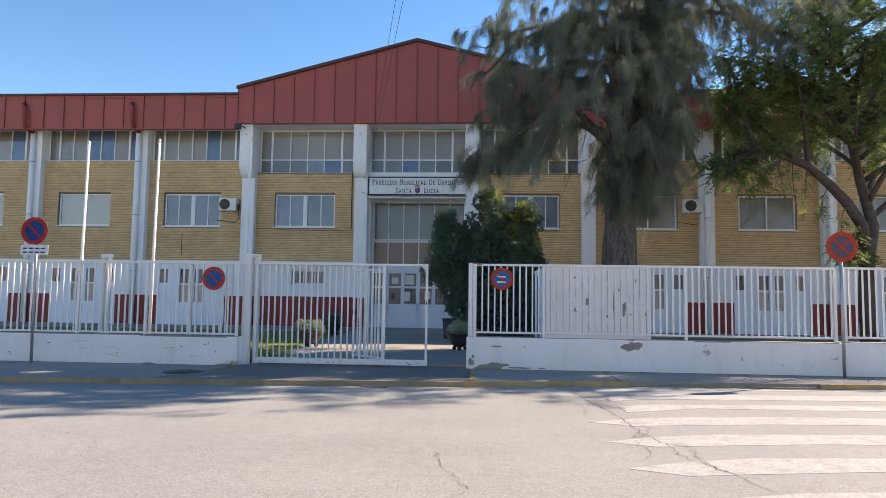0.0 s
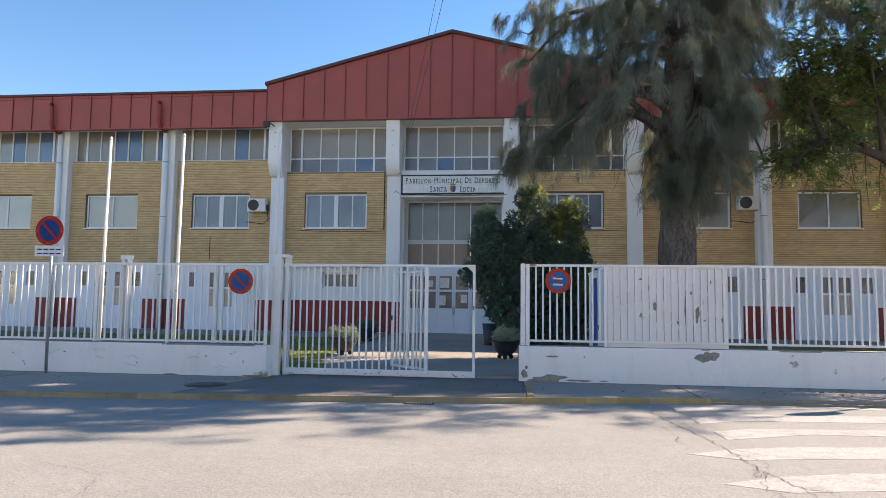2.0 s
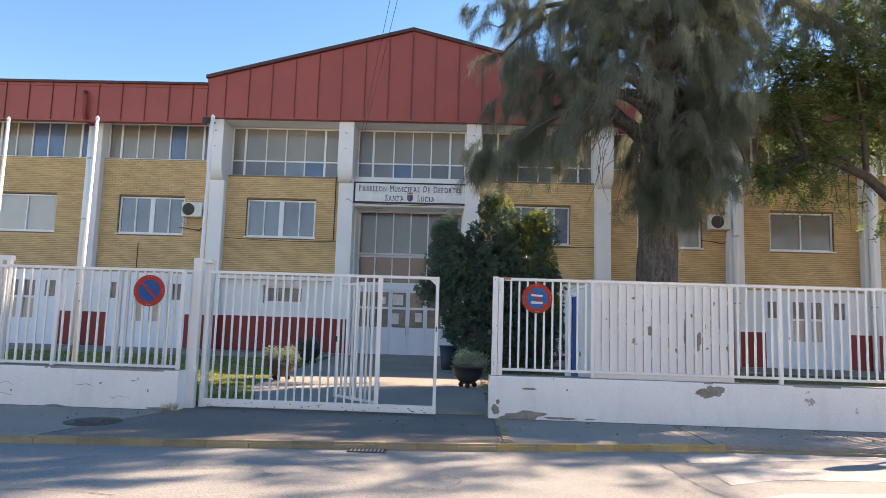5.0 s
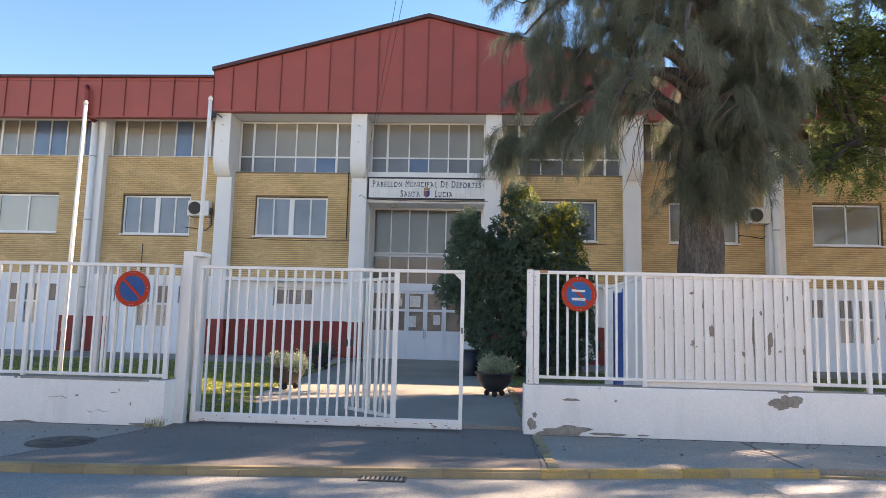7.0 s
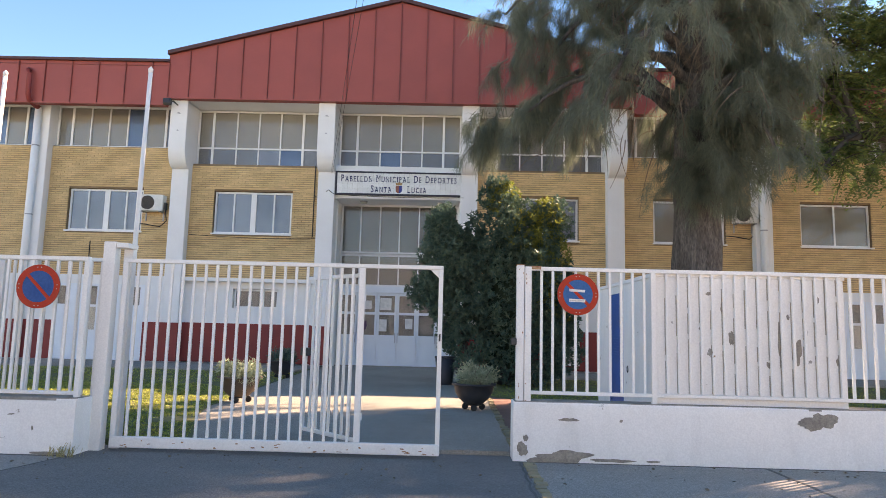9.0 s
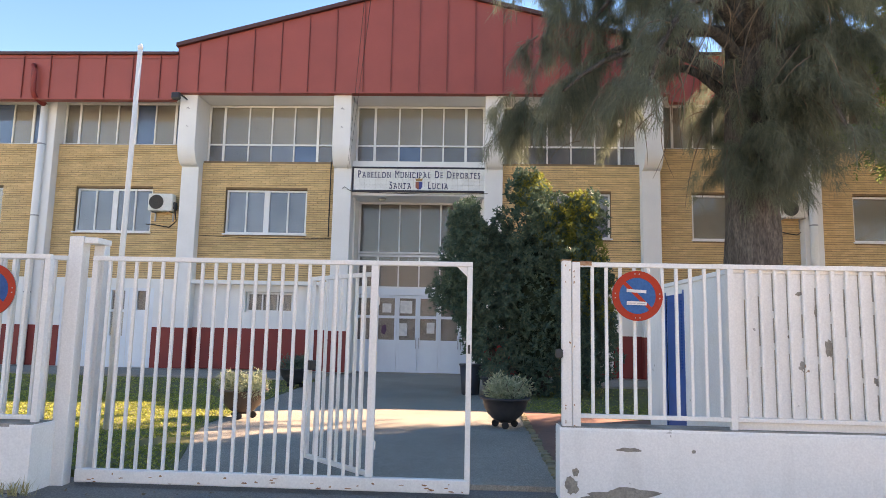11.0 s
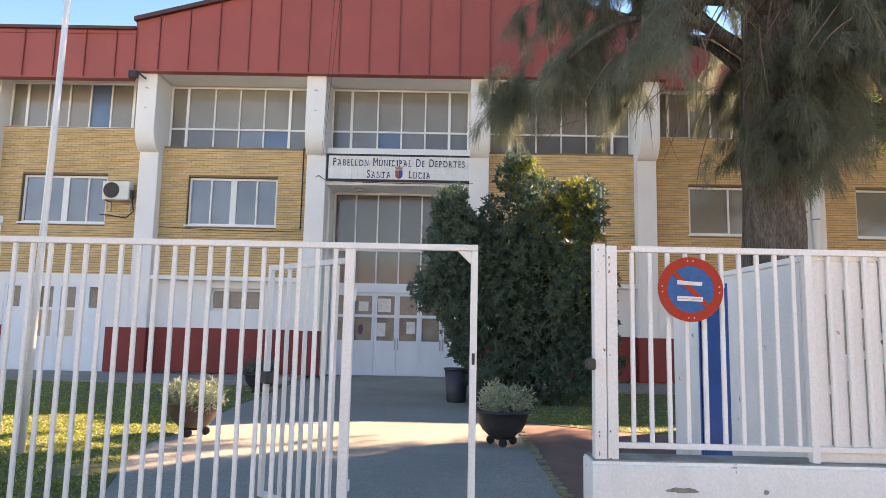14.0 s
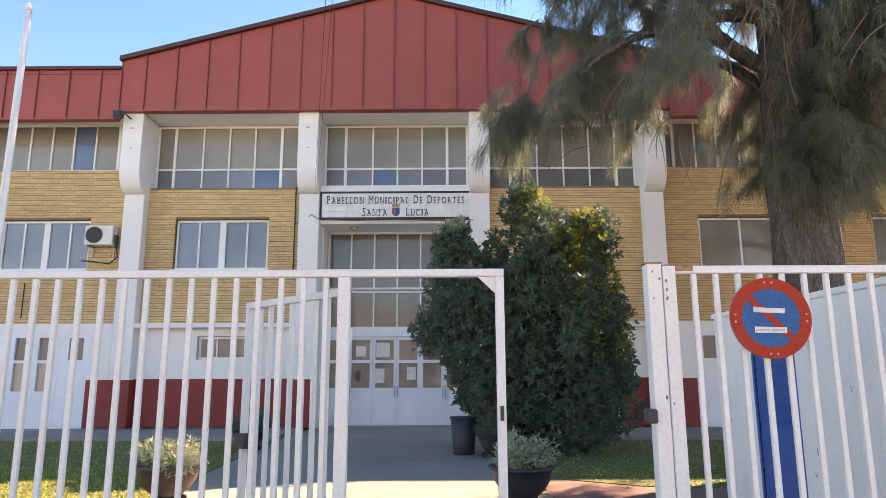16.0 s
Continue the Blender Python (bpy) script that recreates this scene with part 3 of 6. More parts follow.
redp = tagged(part("red_paving", slab(bmesh.new(), [(-0.1, 14.2), (60, 14.2), (60, 19.0), (3.0, 19.2), (1.3, 19.35), (0.4, 19.9), (-0.1, 20.3)], -0.1, Z_YARD), M_REDPAVE), "dull red paving beside the path", "paving", kind="structure")
lawn2 = tagged(part("lawn_soil", slab(bmesh.new(), [(-0.14, 20.31), (0.4, 19.91), (1.3, 19.36), (3.0, 19.21), (60, 19.01), (60, 27.2), (-0.14, 27.2)], -0.1, Z_YARD + 0.01), M_SOIL), "bare soil under the grass", "ground", kind="structure")
edging = thing("path_edging", -0.12, 17, Z_YARD, "rough row of small stones along the path", "edging", kind="structure")
r = random.Random(11)
for k in range(42):
    y = 14.25 + k * 0.145
    part("stone", slab(bmesh.new(), [(-0.17 + r.uniform(-.02, .02), y), (-0.09 + r.uniform(-.02, .03), y + .01), (-0.09 + r.uniform(-.02, .03), y + .12), (-0.17 + r.uniform(-.02, .02), y + .125)], Z_YARD - .03, Z_YARD + r.uniform(.01, .03)), M_KERBG, edging)
plinth = tagged(part("plinth_strip", boxes((-45, -5.4, 25.5, 28.32, -0.1, 0.19), (-0.14, 45, 25.5, 28.32, -0.1, 0.19)), M_PAVE), "grey concrete strip along the building's foot", "plinth", kind="structure")


def grass(name, inside, x0, x1, y0, y1, count, seed, material):
    """Loose blades and tufts of short grass."""
    r = np.random.default_rng(seed)
    verts, faces = [], []
    made = 0
    while made < count:
        x, y = r.uniform(x0, x1), r.uniform(y0, y1)
        if not inside(x, y) or noise.noise(Vector((x * 0.9, y * 0.9, 3))) < -0.55:
            continue
        if y > 21.3 and r.random() < 0.72:      # thin, trodden strip by the building
            made += 1
            continue
        made += 1
        a, h = r.uniform(0, math.tau), r.uniform(0.012, 0.034)
        dx, dy = math.cos(a) * 0.018, math.sin(a) * 0.018
        lx, ly = r.uniform(-.04, .04), r.uniform(-.04, .04)
        i = len(verts)
        z = Z_YARD + 0.005
        verts += [(x - dx, y - dy, z), (x + dx, y + dy, z), (x + lx, y + ly, z + h)]
        faces.append((i, i + 1, i + 2))
    return raw(name, verts, faces, material)


def left_of_edge(x, y):
    for (xa, ya), (xb, yb) in zip(LAWN_EDGE, LAWN_EDGE[1:]):
        if y <= yb:
            return x < xa + (xb - xa) * (y - ya) / (yb - ya) - 0.03
    return False


def behind_bush_edge(x, y):
    return y > 20.35 - 0.75 * min(max(x, 0), 1.5) + 0.0 and x > -0.05


tagged(grass("grass", left_of_edge, -16, -3.9, 14.3, 27.1, 115000, 21, M_GRASS), "short patchy green and straw-coloured grass", "grass", kind="stuff")
tagged(grass("grass", behind_bush_edge, -0.1, 13, 19.1, 27.1, 34000, 22, M_GRASS), "short green grass at the tree's foot", "grass", kind="stuff")


# ---- the sports hall ----
hall = thing("sports_hall", -2.85, 28.6, 0, "two-storey sports hall of ochre brick, white columns and red sheet-metal fascia", "building")
COLS = [-40.1, -35.15, -30.2, -25.25, -20.3, -15.33, -10.35, -5.3, -0.42, 4.56, 9.52, 14.5, 19.45, 24.4, 29.4]
Y_SHAFT, Y_BRICK, Y_GLASS, Y_ENTRY = 28.3, 28.6, 28.78, 29.6
GX0, GX1, GMID, GLOW, GTOP, GBOT = -10.72, 5.02, -2.85, 10.68, 12.7, 9.06
WTOP, WBOT = 10.36, 8.82
CENTRE = (6, 7, 8)     # the bays under the gable

def pieces(name, material, label, *dims):
    for d in dims:
        part(name, boxes(d), material, hall, label)


# body behind the facade and the roofs
pieces("wall", M_WHITE, "", (-42, -5.02, 29.2, 29.5, 0.1, 9.2), (-0.7, 32, 29.2, 29.5, 0.1, 9.2), (-5.02, -0.7, 29.9, 30.2, 0.1, 9.2), (-42, -41.7, 29.5, 60, 0.1, 9.2), (31.7, 32, 29.5, 60, 0.1, 9.2), (-42, 32, 60, 60.3, 0.1, 9.2))
pieces("roof", M_FASCIA, "flat red metal roof", (-42.2, GX0, 27.95, 60.5, 10.1, 10.22), (GX1, 32.2, 27.95, 60.5, 10.1, 10.22))
part("gable_roof", prism(bmesh.new(), [(GX0, GLOW - 0.15), (GMID, GTOP - 0.15), (GX1, GLOW - 0.15), (GX1, GLOW - 0.27), (GMID, GTOP - 0.27), (GX0, GLOW - 0.27)], 27.95, 60.5), M_FASCIA, hall, "low-pitched red metal roof")


def gable_z(x):
    return GTOP - abs(x - GMID) * (GTOP - GLOW) / (GX1 - GMID)


# fascia sheets with standing seams
def sheets(x0, x1, step, zb, ztop):
    x = x0
    while x < x1 - 0.05:
        xe = min(x + step, x1)
        a, b = x + 0.004, xe - 0.004
        pts = [(a, zb), (b, zb), (b, ztop(b))]
        if a < GMID < b and ztop(GMID) > 11:
            pts.append((GMID, ztop(GMID)))
        pts.append((a, ztop(a)))
        part("fascia_panel", prism(bmesh.new(), pts, 27.72, 27.9), M_FASCIA, hall)
        part("seam", prism(bmesh.new(), [(xe - 0.013, zb), (xe + 0.013, zb), (xe + 0.013, ztop(xe) - 0.03), (xe - 0.013, ztop(xe) - 0.03)], 27.675, 27.73), M_SEAM, hall)
        x = xe


sheets(-38.9, GX0, 0.92, WBOT, lambda x: WTOP - 0.06)
sheets(GX1, 30.0, 0.92, WBOT, lambda x: WTOP - 0.06)
sheets(GX0, -10.02, 0.7, GBOT, lambda x: gable_z(x) - 0.08)
sheets(-10.02, GX1, 0.895, GBOT, lambda x: gable_z(x) - 0.08)
part("coping", boxes((-42, GX0 - 0.01, 27.62, 28.0, WTOP - 0.07, WTOP + 0.02)), M_COPING, hall)
part("coping", boxes((GX1 + 0.01, 32, 27.62, 28.0, WTOP - 0.07, WTOP + 0.02)), M_COPING, hall)
for s, xe in ((-1, GX0 - 0.06), (1, GX1 + 0.06)):
    part("barge_cap", prism(bmesh.new(), [(xe, GLOW - 0.13), (GMID, GTOP - 0.11), (GMID, GTOP + 0.02), (xe, GLOW + 0.0)], 27.6, 28.0), M_COPING, hall)
pieces("lap_strip", M_SEAM, "", (-42, GX0 - 0.03, 27.7, 27.722, WTOP - 0.2, WTOP - 0.185), (GX1 + 0.03, 32, 27.7, 27.722, WTOP - 0.2, WTOP - 0.185))
part("gable_return", boxes((GX0 - 0.03, GX0 - 0.005, 27.72, 28.4, GBOT, GLOW - 0.08)), M_FASCIA, hall)
part("gable_return", boxes((GX1 + 0.005, GX1 + 0.03, 27.72, 28.4, GBOT, GLOW - 0.08)), M_FASCIA, hall)
part("drip_edge", boxes((GX0, GX1, 27.66, 27.92, GBOT - 0.05, GBOT - 0.003)), M_FASCIA, hall)
pieces("drip_edge", M_FASCIA, "", (-42, GX0 - 0.04, 27.66, 27.92, WBOT - 0.05, WBOT - 0.003), (GX1 + 0.04, 32, 27.66, 27.92, WBOT - 0.05, WBOT - 0.003))
part("soffit", boxes((GX0, GX1, 27.9, 29.3, GBOT - 0.03, GBOT + 0.05)), M_WHITE, hall, "white painted soffit")
pieces("soffit", M_WHITE, "white painted soffit", (-42, GX0 - 0.04, 27.9, 29.2, WBOT + 0.24, WBOT + 0.32), (GX1 + 0.04, 32, 27.9, 29.2, WBOT + 0.24, WBOT + 0.32))


def column(cx, head):
    """A concrete pier; under the gable it has a deep head with a rounded foot."""
    w = 0.29
    bm = bmesh.new()
    if head:
        outline = [(Y_SHAFT, 0.2)] + [(Y_SHAFT - 0.45 * math.sin(k * math.pi / 24), 7.45 - 0.73 * math.cos(k * math.pi / 24)) for k in range(13)] + [(Y_SHAFT - 0.45, GBOT - 0.055), (29.0, GBOT - 0.055), (29.0, 0.2)]
    else:
        outline = [(Y_SHAFT, 0.2), (Y_SHAFT, WBOT + 0.24), (29.0, WBOT + 0.24), (29.0, 0.2)]
    prism(bm, outline, cx - w, cx + w)     # outline in y and z, then turned
    for v in bm.verts:
        v.co = Vector((v.co.y, v.co.x, v.co.z))
    bmesh.ops.recalc_face_normals(bm, faces=bm.faces[:])
    bmesh.ops.bevel(bm, geom=[e for e in bm.edges if abs(e.verts[0].co.x - e.verts[1].co.x) < 0.001 and max(v.co.y for v in e.verts) < 28.5], offset=0.015, segments=1, affect="EDGES")
    return part("column", bm, M_COLUMN, hall, "white painted concrete pier")


for i, cx in enumerate(COLS):
    column(cx, i in (6, 7, 8, 9))
for cx in COLS[6:10]:
    for z, s in ((8.55, 1), (7.95, 0.6)):
        part("fixing", prism(bmesh.new(), [(cx - 0.07 * s, z), (cx + 0.07 * s, z - 0.02), (cx, z + 0.05 * s)], 27.835, 27.849), M_GALV, hall)


def window(x0, x1, z0, z1, y, uprights, transoms=(), blinds=M_BLIND, deep=0.05, bar=0.045, wide=(), wf=1.8, odd={}):
    """A framed window: outer frame, uprights, transoms, a pane in each field and a blind behind it."""
    win = thing("window", (x0 + x1) / 2, y, z0, "", "")
    win.parent = hall
    win.matrix_parent_inverse = hall.matrix_basis.inverted()
    f = 0.06
    fr = boxes((x0, x1, y, y + deep, z0, z0 + f), (x0, x1, y, y + deep, z1 - f, z1), (x0, x0 + f, y, y + deep, z0 + f, z1 - f), (x1 - f, x1, y, y + deep, z0 + f, z1 - f))
    for u in uprights:
        h = bar / 2 * (wf if u in wide else 1)
        box(fr, u - h, u + h, y + 0.003, y + deep, z0 + f, z1 - f)
    for t in transoms:
        box(fr, x0 + f, x1 - f, y + 0.006, y + deep, t - bar * 0.6, t + bar * 0.6)
    part_in(fr, "frame", M_FRAME, win)
    xs = [x0 + f] + list(uprights) + [x1 - f]
    zs = [z0 + f] + list(transoms) + [z1 - f]
    for c, (xa, xb) in enumerate(zip(xs, xs[1:])):
        for k, (za, zb) in enumerate(zip(zs, zs[1:])):
            pane = boxes((xa + 0.005, xb - 0.005, y + deep * 0.55, y + deep * 0.55 + 0.006, za + 0.005, zb - 0.005))
            p = part_in(pane, "pane", M_GLASS, win)
            p.visible_shadow = False
            mtl = blinds[k % len(blinds)] if isinstance(blinds, (list, tuple)) else blinds
            mtl = odd.get(c, mtl) if k == 0 else mtl
            part_in(boxes((xa + 0.008, xb - 0.008, y + deep + 0.012, y + deep + 0.02, za + 0.004, zb - 0.004)), "blind", mtl, win)
    return win


def part_in(bm, name, material, parent, label=""):
    me = bpy.data.meshes.new(name)
    bm.to_mesh(me)
    bm.free()
    me.materials.append(material)
    ob = new(name, me)
    ob.parent = parent
    ob.matrix_parent_inverse = (parent.parent.matrix_basis @ parent.matrix_parent_inverse @ parent.matrix_basis).inverted() if parent.parent else parent.matrix_basis.inverted()
    return tagged(ob, label)


# upper window bands
for i in range(len(COLS) - 1):
    xa, xb = COLS[i] + 0.29, COLS[i + 1] - 0.29
    if xb < -27 or xa > 21:
        part("upper_wall", boxes((xa, xb, 28.8, 28.95, 7.5, 9.0)), M_BLIND, hall)
        continue
    if i in CENTRE:
        w = xb - xa - 0.02
        us = [xa + 0.01 + w * f for f in {6: (.12, .31, .487, .66, .84), 7: (.145, .335, .508, .68, .855), 8: (.15, .335, .513, .69, .87)}[i]]
        # odd: lower panes with the sky's reflection painted in as blue
        window(xa + 0.01, xb - 0.01, 7.0, 9.0, 28.88, us, (7.64,), (M_LOWPANE, M_BLIND), wide=(us[0], us[4]), odd={6: {3: M_BLINDB, 4: M_BLUEPANE}, 7: {2: M_BLUEPANE}}.get(i, {}))
    else:
        w = xb - xa - 0.02
        us = [xa + 0.01 + w * f for f in (0.12, 0.27, 0.42, 0.57, 0.72, 0.88)]
        # odd: wing panes coloured blue for the reflected sky
        window(xa + 0.01, xb - 0.01, 7.55, 9.04, Y_GLASS, us, (), M_BLIND, wide=(us[0], us[5]), odd={3: {3: M_BLUEPANE, 5: M_BLUEPANE}, 4: {3: M_BLUEPANE, 4: M_BLUEPANE, 6: M_BLUEPANE}, 5: {4: M_BLUEPANE, 6: M_BLINDB}}.get(i, {}))
    part("spandrel", boxes((xa + 0.002, xb - 0.002, 29.03, 29.18, 5.96, 9.0)), M_DARK, hall)

# first-floor windows: bay index -> (x0, x1, kind)
FLOOR1 = {2: (-29.3, -26.8, "s"), 3: (-24.35, -21.9, "s"), 4: (-19.3, -16.84, "s"), 5: (-14.33, -11.7, "g"), 6: (-9.24, -6.51, "g"), 8: (0.85, 3.36, "g"), 9: (5.9, 8.36, "p"), 10: (10.9, 13.3, "p"), 11: (15.8, 18.3, "p")}
Z1, Z2 = 4.58, 6.06
for i, (x0, x1, k) in FLOOR1.items():
    w = x1 - x0
    if k == "g":
        window(x0 + .02, x1 - .02, Z1, Z2 - .02, 28.72, [x0 + w * .25, x0 + w * .5, x0 + w * .76], (), M_BLINDB, wide=(x0 + w * .5,), bar=0.05, wf=3.6)
    else:
        window(x0 + .02, x1 - .02, Z1, Z2 - .02, 28.72, [x0 + w * .5], (), M_SHUTTER if k == "s" else M_BLIND, bar=0.05)
    part("sill", boxes((x0 - .03, x1 + .03, 28.56, 28.72, Z1 - 0.05, Z1 - 0.002)), M_FRAME, hall)

# ground floor: wing bays carry a white panel with doors, the centre bays a recessed wall
for i in range(len(COLS) - 1):
    xa, xb = COLS[i] + 0.29, COLS[i + 1] - 0.29
    if i == 7:
        continue
    part("belt", boxes((xa, xb, Y_SHAFT + 0.01, 29.0, 2.9, 3.02)), M_WHITE, hall, "white painted belt course")
    if i in CENTRE:
        if i == 6:
            pieces("lower_wall", M_WHITE, "", (xa, -8.38, Y_BRICK, 28.9, 1.5, 2.9), (-6.82, xb, Y_BRICK, 28.9, 1.5, 2.9), (-8.38, -6.82, Y_BRICK, 28.9, 1.5, 2.02), (-8.38, -6.82, Y_BRICK, 28.9, 2.68, 2.9))
            window(-8.36, -6.84, 2.03, 2.67, 28.72, [-7.85, -7.35], (), M_PANEGREY)
            part("dado", boxes((xa, xb, Y_BRICK - 0.004, 28.9, 0.2, 1.5)), M_REDPAINT, hall, "oxblood red painted dado")
        else:
            part("lower_wall", boxes((xa, xb, Y_BRICK, 28.9, 1.5, 2.9)), M_WHITE, hall)
            pieces("dado", M_REDPAINT, "oxblood red painted dado", (xa, 2.55, Y_BRICK - 0.004, 28.9, 0.2, 1.5), (3.4, xb, Y_BRICK - 0.004, 28.9, 0.2, 1.5), (2.55, 3.4, Y_BRICK - 0.004, 28.9, 0.2, 0.36))
            window(2.56, 3.39, 0.37, 1.5, 28.62, [2.97], (0.9,), M_WHITE)
    else:
        a, b = COLS[i] + 1.02, COLS[i] + 4.08
        pieces("dado", M_REDPAINT, "oxblood red painted dado", (xa, a, Y_SHAFT, 28.9, 0.2, 1.48), (b, xb, Y_SHAFT, 28.9, 0.2, 1.48))
        pieces("lower_wall", M_WHITE, "", (xa, a, Y_SHAFT + .004, 28.9, 1.48, 2.9), (b, xb, Y_SHAFT + .004, 28.9, 1.48, 2.9), (a, b, Y_SHAFT + .004, 28.9, 2.72, 2.9))
        if xb < -27 or xa > 21:
            part("panel", boxes((a, b, Y_SHAFT + .01, 28.9, 0.2, 2.72)), M_DOOR, hall)
            continue
        d = thing("door", (a + b) / 2, Y_SHAFT, 0.2, "", "")
        d.parent = hall
        d.matrix_parent_inverse = hall.matrix_basis.inverted()
        k = COLS[i] + 1.02
        holes = [(k + .08, k + .46, 2.02, 2.63), (k + 1.0, k + 1.44, 2.02, 2.63), (k + 1.66, k + 2.1, 2.02, 2.63), (k + 1.0, k + 1.44, 1.18, 1.94), (k + 1.66, k + 2.1, 1.18, 1.94), (k + 2.5, k + 2.9, 2.02, 2.63)]
        y0, y1 = Y_SHAFT + .02, 28.42
        bm = boxes((a, b, y0, y1, 0.2, 1.18), (a, b, y0, y1, 2.63, 2.72), (a, k + .08, y0, y1, 1.18, 2.63), (k + .46, k + 1.0, y0, y1, 1.18, 2.63), (k + 1.44, k + 1.66, y0 - .004, y1, 1.18, 2.63), (k + 2.1, k + 2.5, y0, y1, 1.18, 2.63), (k + 2.9, b, y0, y1, 1.18, 2.63), (k + .08, k + .46, y0, y1, 1.18, 2.02), (k + 2.5, k + 2.9, y0, y1, 1.18, 2.02), (k + 1.0, k + 1.44, y0, y1, 1.94, 2.02), (k + 1.66, k + 2.1, y0, y1, 1.94, 2.02))
        part_in(bm, "leaf", M_DOOR, d, "white painted panel with door leaves")
        part_in(boxes(*[(x, x + 0.018, y0 - 0.008, y0 - 0.001, 0.22, 2.7) for x in (k + .86, k + 1.54, k + 2.22)]), "seam", M_FRAME, d)
        for n, (xx0, xx1, zz0, zz1) in enumerate(holes):
            p = part_in(boxes((xx0 - .005, xx1 + .005, 28.36, 28.366, zz0 - .005, zz1 + .005)), "pane", M_GLASS, d)
            p.visible_shadow = False
            part_in(boxes((xx0 - .02, xx1 + .02, 28.43, 28.44, zz0 - .02, zz1 + .02)), "blind", M_SHUTTER if zz0 < 1.5 else M_PANEGREY, d)

for cx in COLS[:6] + COLS[10:]:
    part("dado", boxes((cx - 0.29, cx + 0.29, Y_SHAFT - 0.006, Y_SHAFT + 0.02, 0.2, 1.48)), M_REDPAINT, hall, "oxblood red painted dado")
for cx, xa, xb in ((COLS[6], -0.294, 0.294), (COLS[7], -0.294, 0.3), (COLS[8], -0.3, 0.294), (COLS[9], -0.294, 0.294)):
    part("dado", boxes((cx + xa, cx + xb, Y_SHAFT - 0.006, Y_SHAFT + 0.3, 0.2, 1.48)), M_REDPAINT, hall, "oxblood red painted dado")

# entrance: soffit, side walls, tall glazing, transom beam and three double doors
part("entrance_soffit", boxes((-5.01, -0.71, 28.45, 29.9, 5.86, 5.94)), M_WHITE, hall, "white painted soffit over the entrance")
part("entrance_header", boxes((-5.01, -0.71, 28.45, 29.0, 5.94, 7.0)), M_WHITE, hall)
part("entrance_side", boxes((-5.02, -4.96, 28.9, 29.9, 0.13, 5.86)), M_COLUMN, hall)
part("entrance_side", boxes((-0.76, -0.70, 28.9, 29.9, 0.13, 5.86)), M_COLUMN, hall)
gx = [-4.95 + 4.19 * k / 6 for k in range(7)]
window(-4.95, -0.76, 4.1, 5.86, Y_ENTRY, gx[1:6], (), M_ENTRY, deep=0.06)
window(-4.95, -0.76, 2.93, 4.06, Y_ENTRY, gx[1:6], (), M_ENTRY, deep=0.06)
part("transom_beam", boxes((-4.95, -0.76, Y_ENTRY - 0.06, Y_ENTRY + 0.1, 2.7, 2.93)), M_DOOR, hall)
for k in range(6):
    xa, xb = gx[k] + 0.005, gx[k + 1] - 0.005
    d = thing("door", xa, Y_ENTRY, 0.15, "", "")
    d.parent = hall
    d.matrix_parent_inverse = hall.matrix_basis.inverted()
    s, y0, y1 = 0.075, Y_ENTRY - 0.02, Y_ENTRY + 0.04
    part_in(boxes((xa, xa + s, y0, y1, .16, 2.69), (xb - s, xb, y0, y1, .16, 2.69), (xa + s, xb - s, y0, y1, .16, .28), (xa + s, xb - s, y0, y1, 1.1, 1.22), (xa + s, xb - s, y0, y1, 1.93, 2.02), (xa + s, xb - s, y0, y1, 2.6, 2.69)), "leaf_frame", M_DOOR, d)
    part_in(boxes((xa + s, xb - s, y0 + .02, y1, .28, 1.1)), "lower_panel", M_DOOR, d)
    for za, zb in ((1.22, 1.93), (2.02, 2.6)):
        p = part_in(boxes((xa + s, xb - s, y0 + .03, y0 + .036, za, zb)), "pane", M_GLASS, d)
        p.visible_shadow = False
        part_in(boxes((xa + s - .01, xb - s + .01, y1 + .03, y1 + .04, za - .01, zb + .01)), "backing", M_TAN, d)
    part_in(tube(bmesh.new(), [((xb - .04) if k % 2 == 0 else (xa + .04), y0 - .04, 0.95), ((xb - .04) if k % 2 == 0 else (xa + .04), y0 - .04, 1.3)], 0.012, 6), "handle", M_GALV, d)
part("threshold", boxes((-4.95, -0.76, 29.3, 29.7, 0.1, 0.16)), M_PAVE, hall)

for k, z0, x0, w, h, m, lab in ((2, 1.35, -3.5, .3, .42, M_PAPER, "pale poster with a dark purple shape"), (1, 2.12, -4.05, .3, .3, M_PAPER, "faded yellowish notice"), (2, 2.1, -3.45, .4, .42, M_PAPER, "large faded notice"), (3, 1.45, -2.55, .26, .36, M_PAPER, "white notice sheet")):
    po = tagged(part("poster", boxes((x0, x0 + w, Y_ENTRY - 0.002, Y_ENTRY + 0.006, z0, z0 + h)), m), lab + " stuck on the door's glass", "poster")
po = thing("poster", -4.0, Y_ENTRY, 1.4, "dark purple figure-shaped poster stuck on the door's glass", "poster")
part("print", prism(bmesh.new(), blob(-3.98, 1.55, .24, .34, 77), Y_ENTRY - 0.004, Y_ENTRY + 0.004), mat("purple_print", (0.06, 0.03, 0.09), (0.12, 0.05, 0.1), rough=0.5), po)
for x in (-4.08, -1.38):
    lm = thing("ceiling_lamp", x, 28.95, 5.86, "round frosted lamp under the entrance soffit", "lamp", "soffit lamps")
    part("base", lathe(bmesh.new(), [(0.13, 5.83), (0.13, 5.86)], x, 28.95, 20), M_GALV, lm)
    part("diffuser", lathe(bmesh.new(), [(0.05, 5.77), (0.1, 5.785), (0.12, 5.83)], x, 28.95, 20), M_SHUTTER, lm)

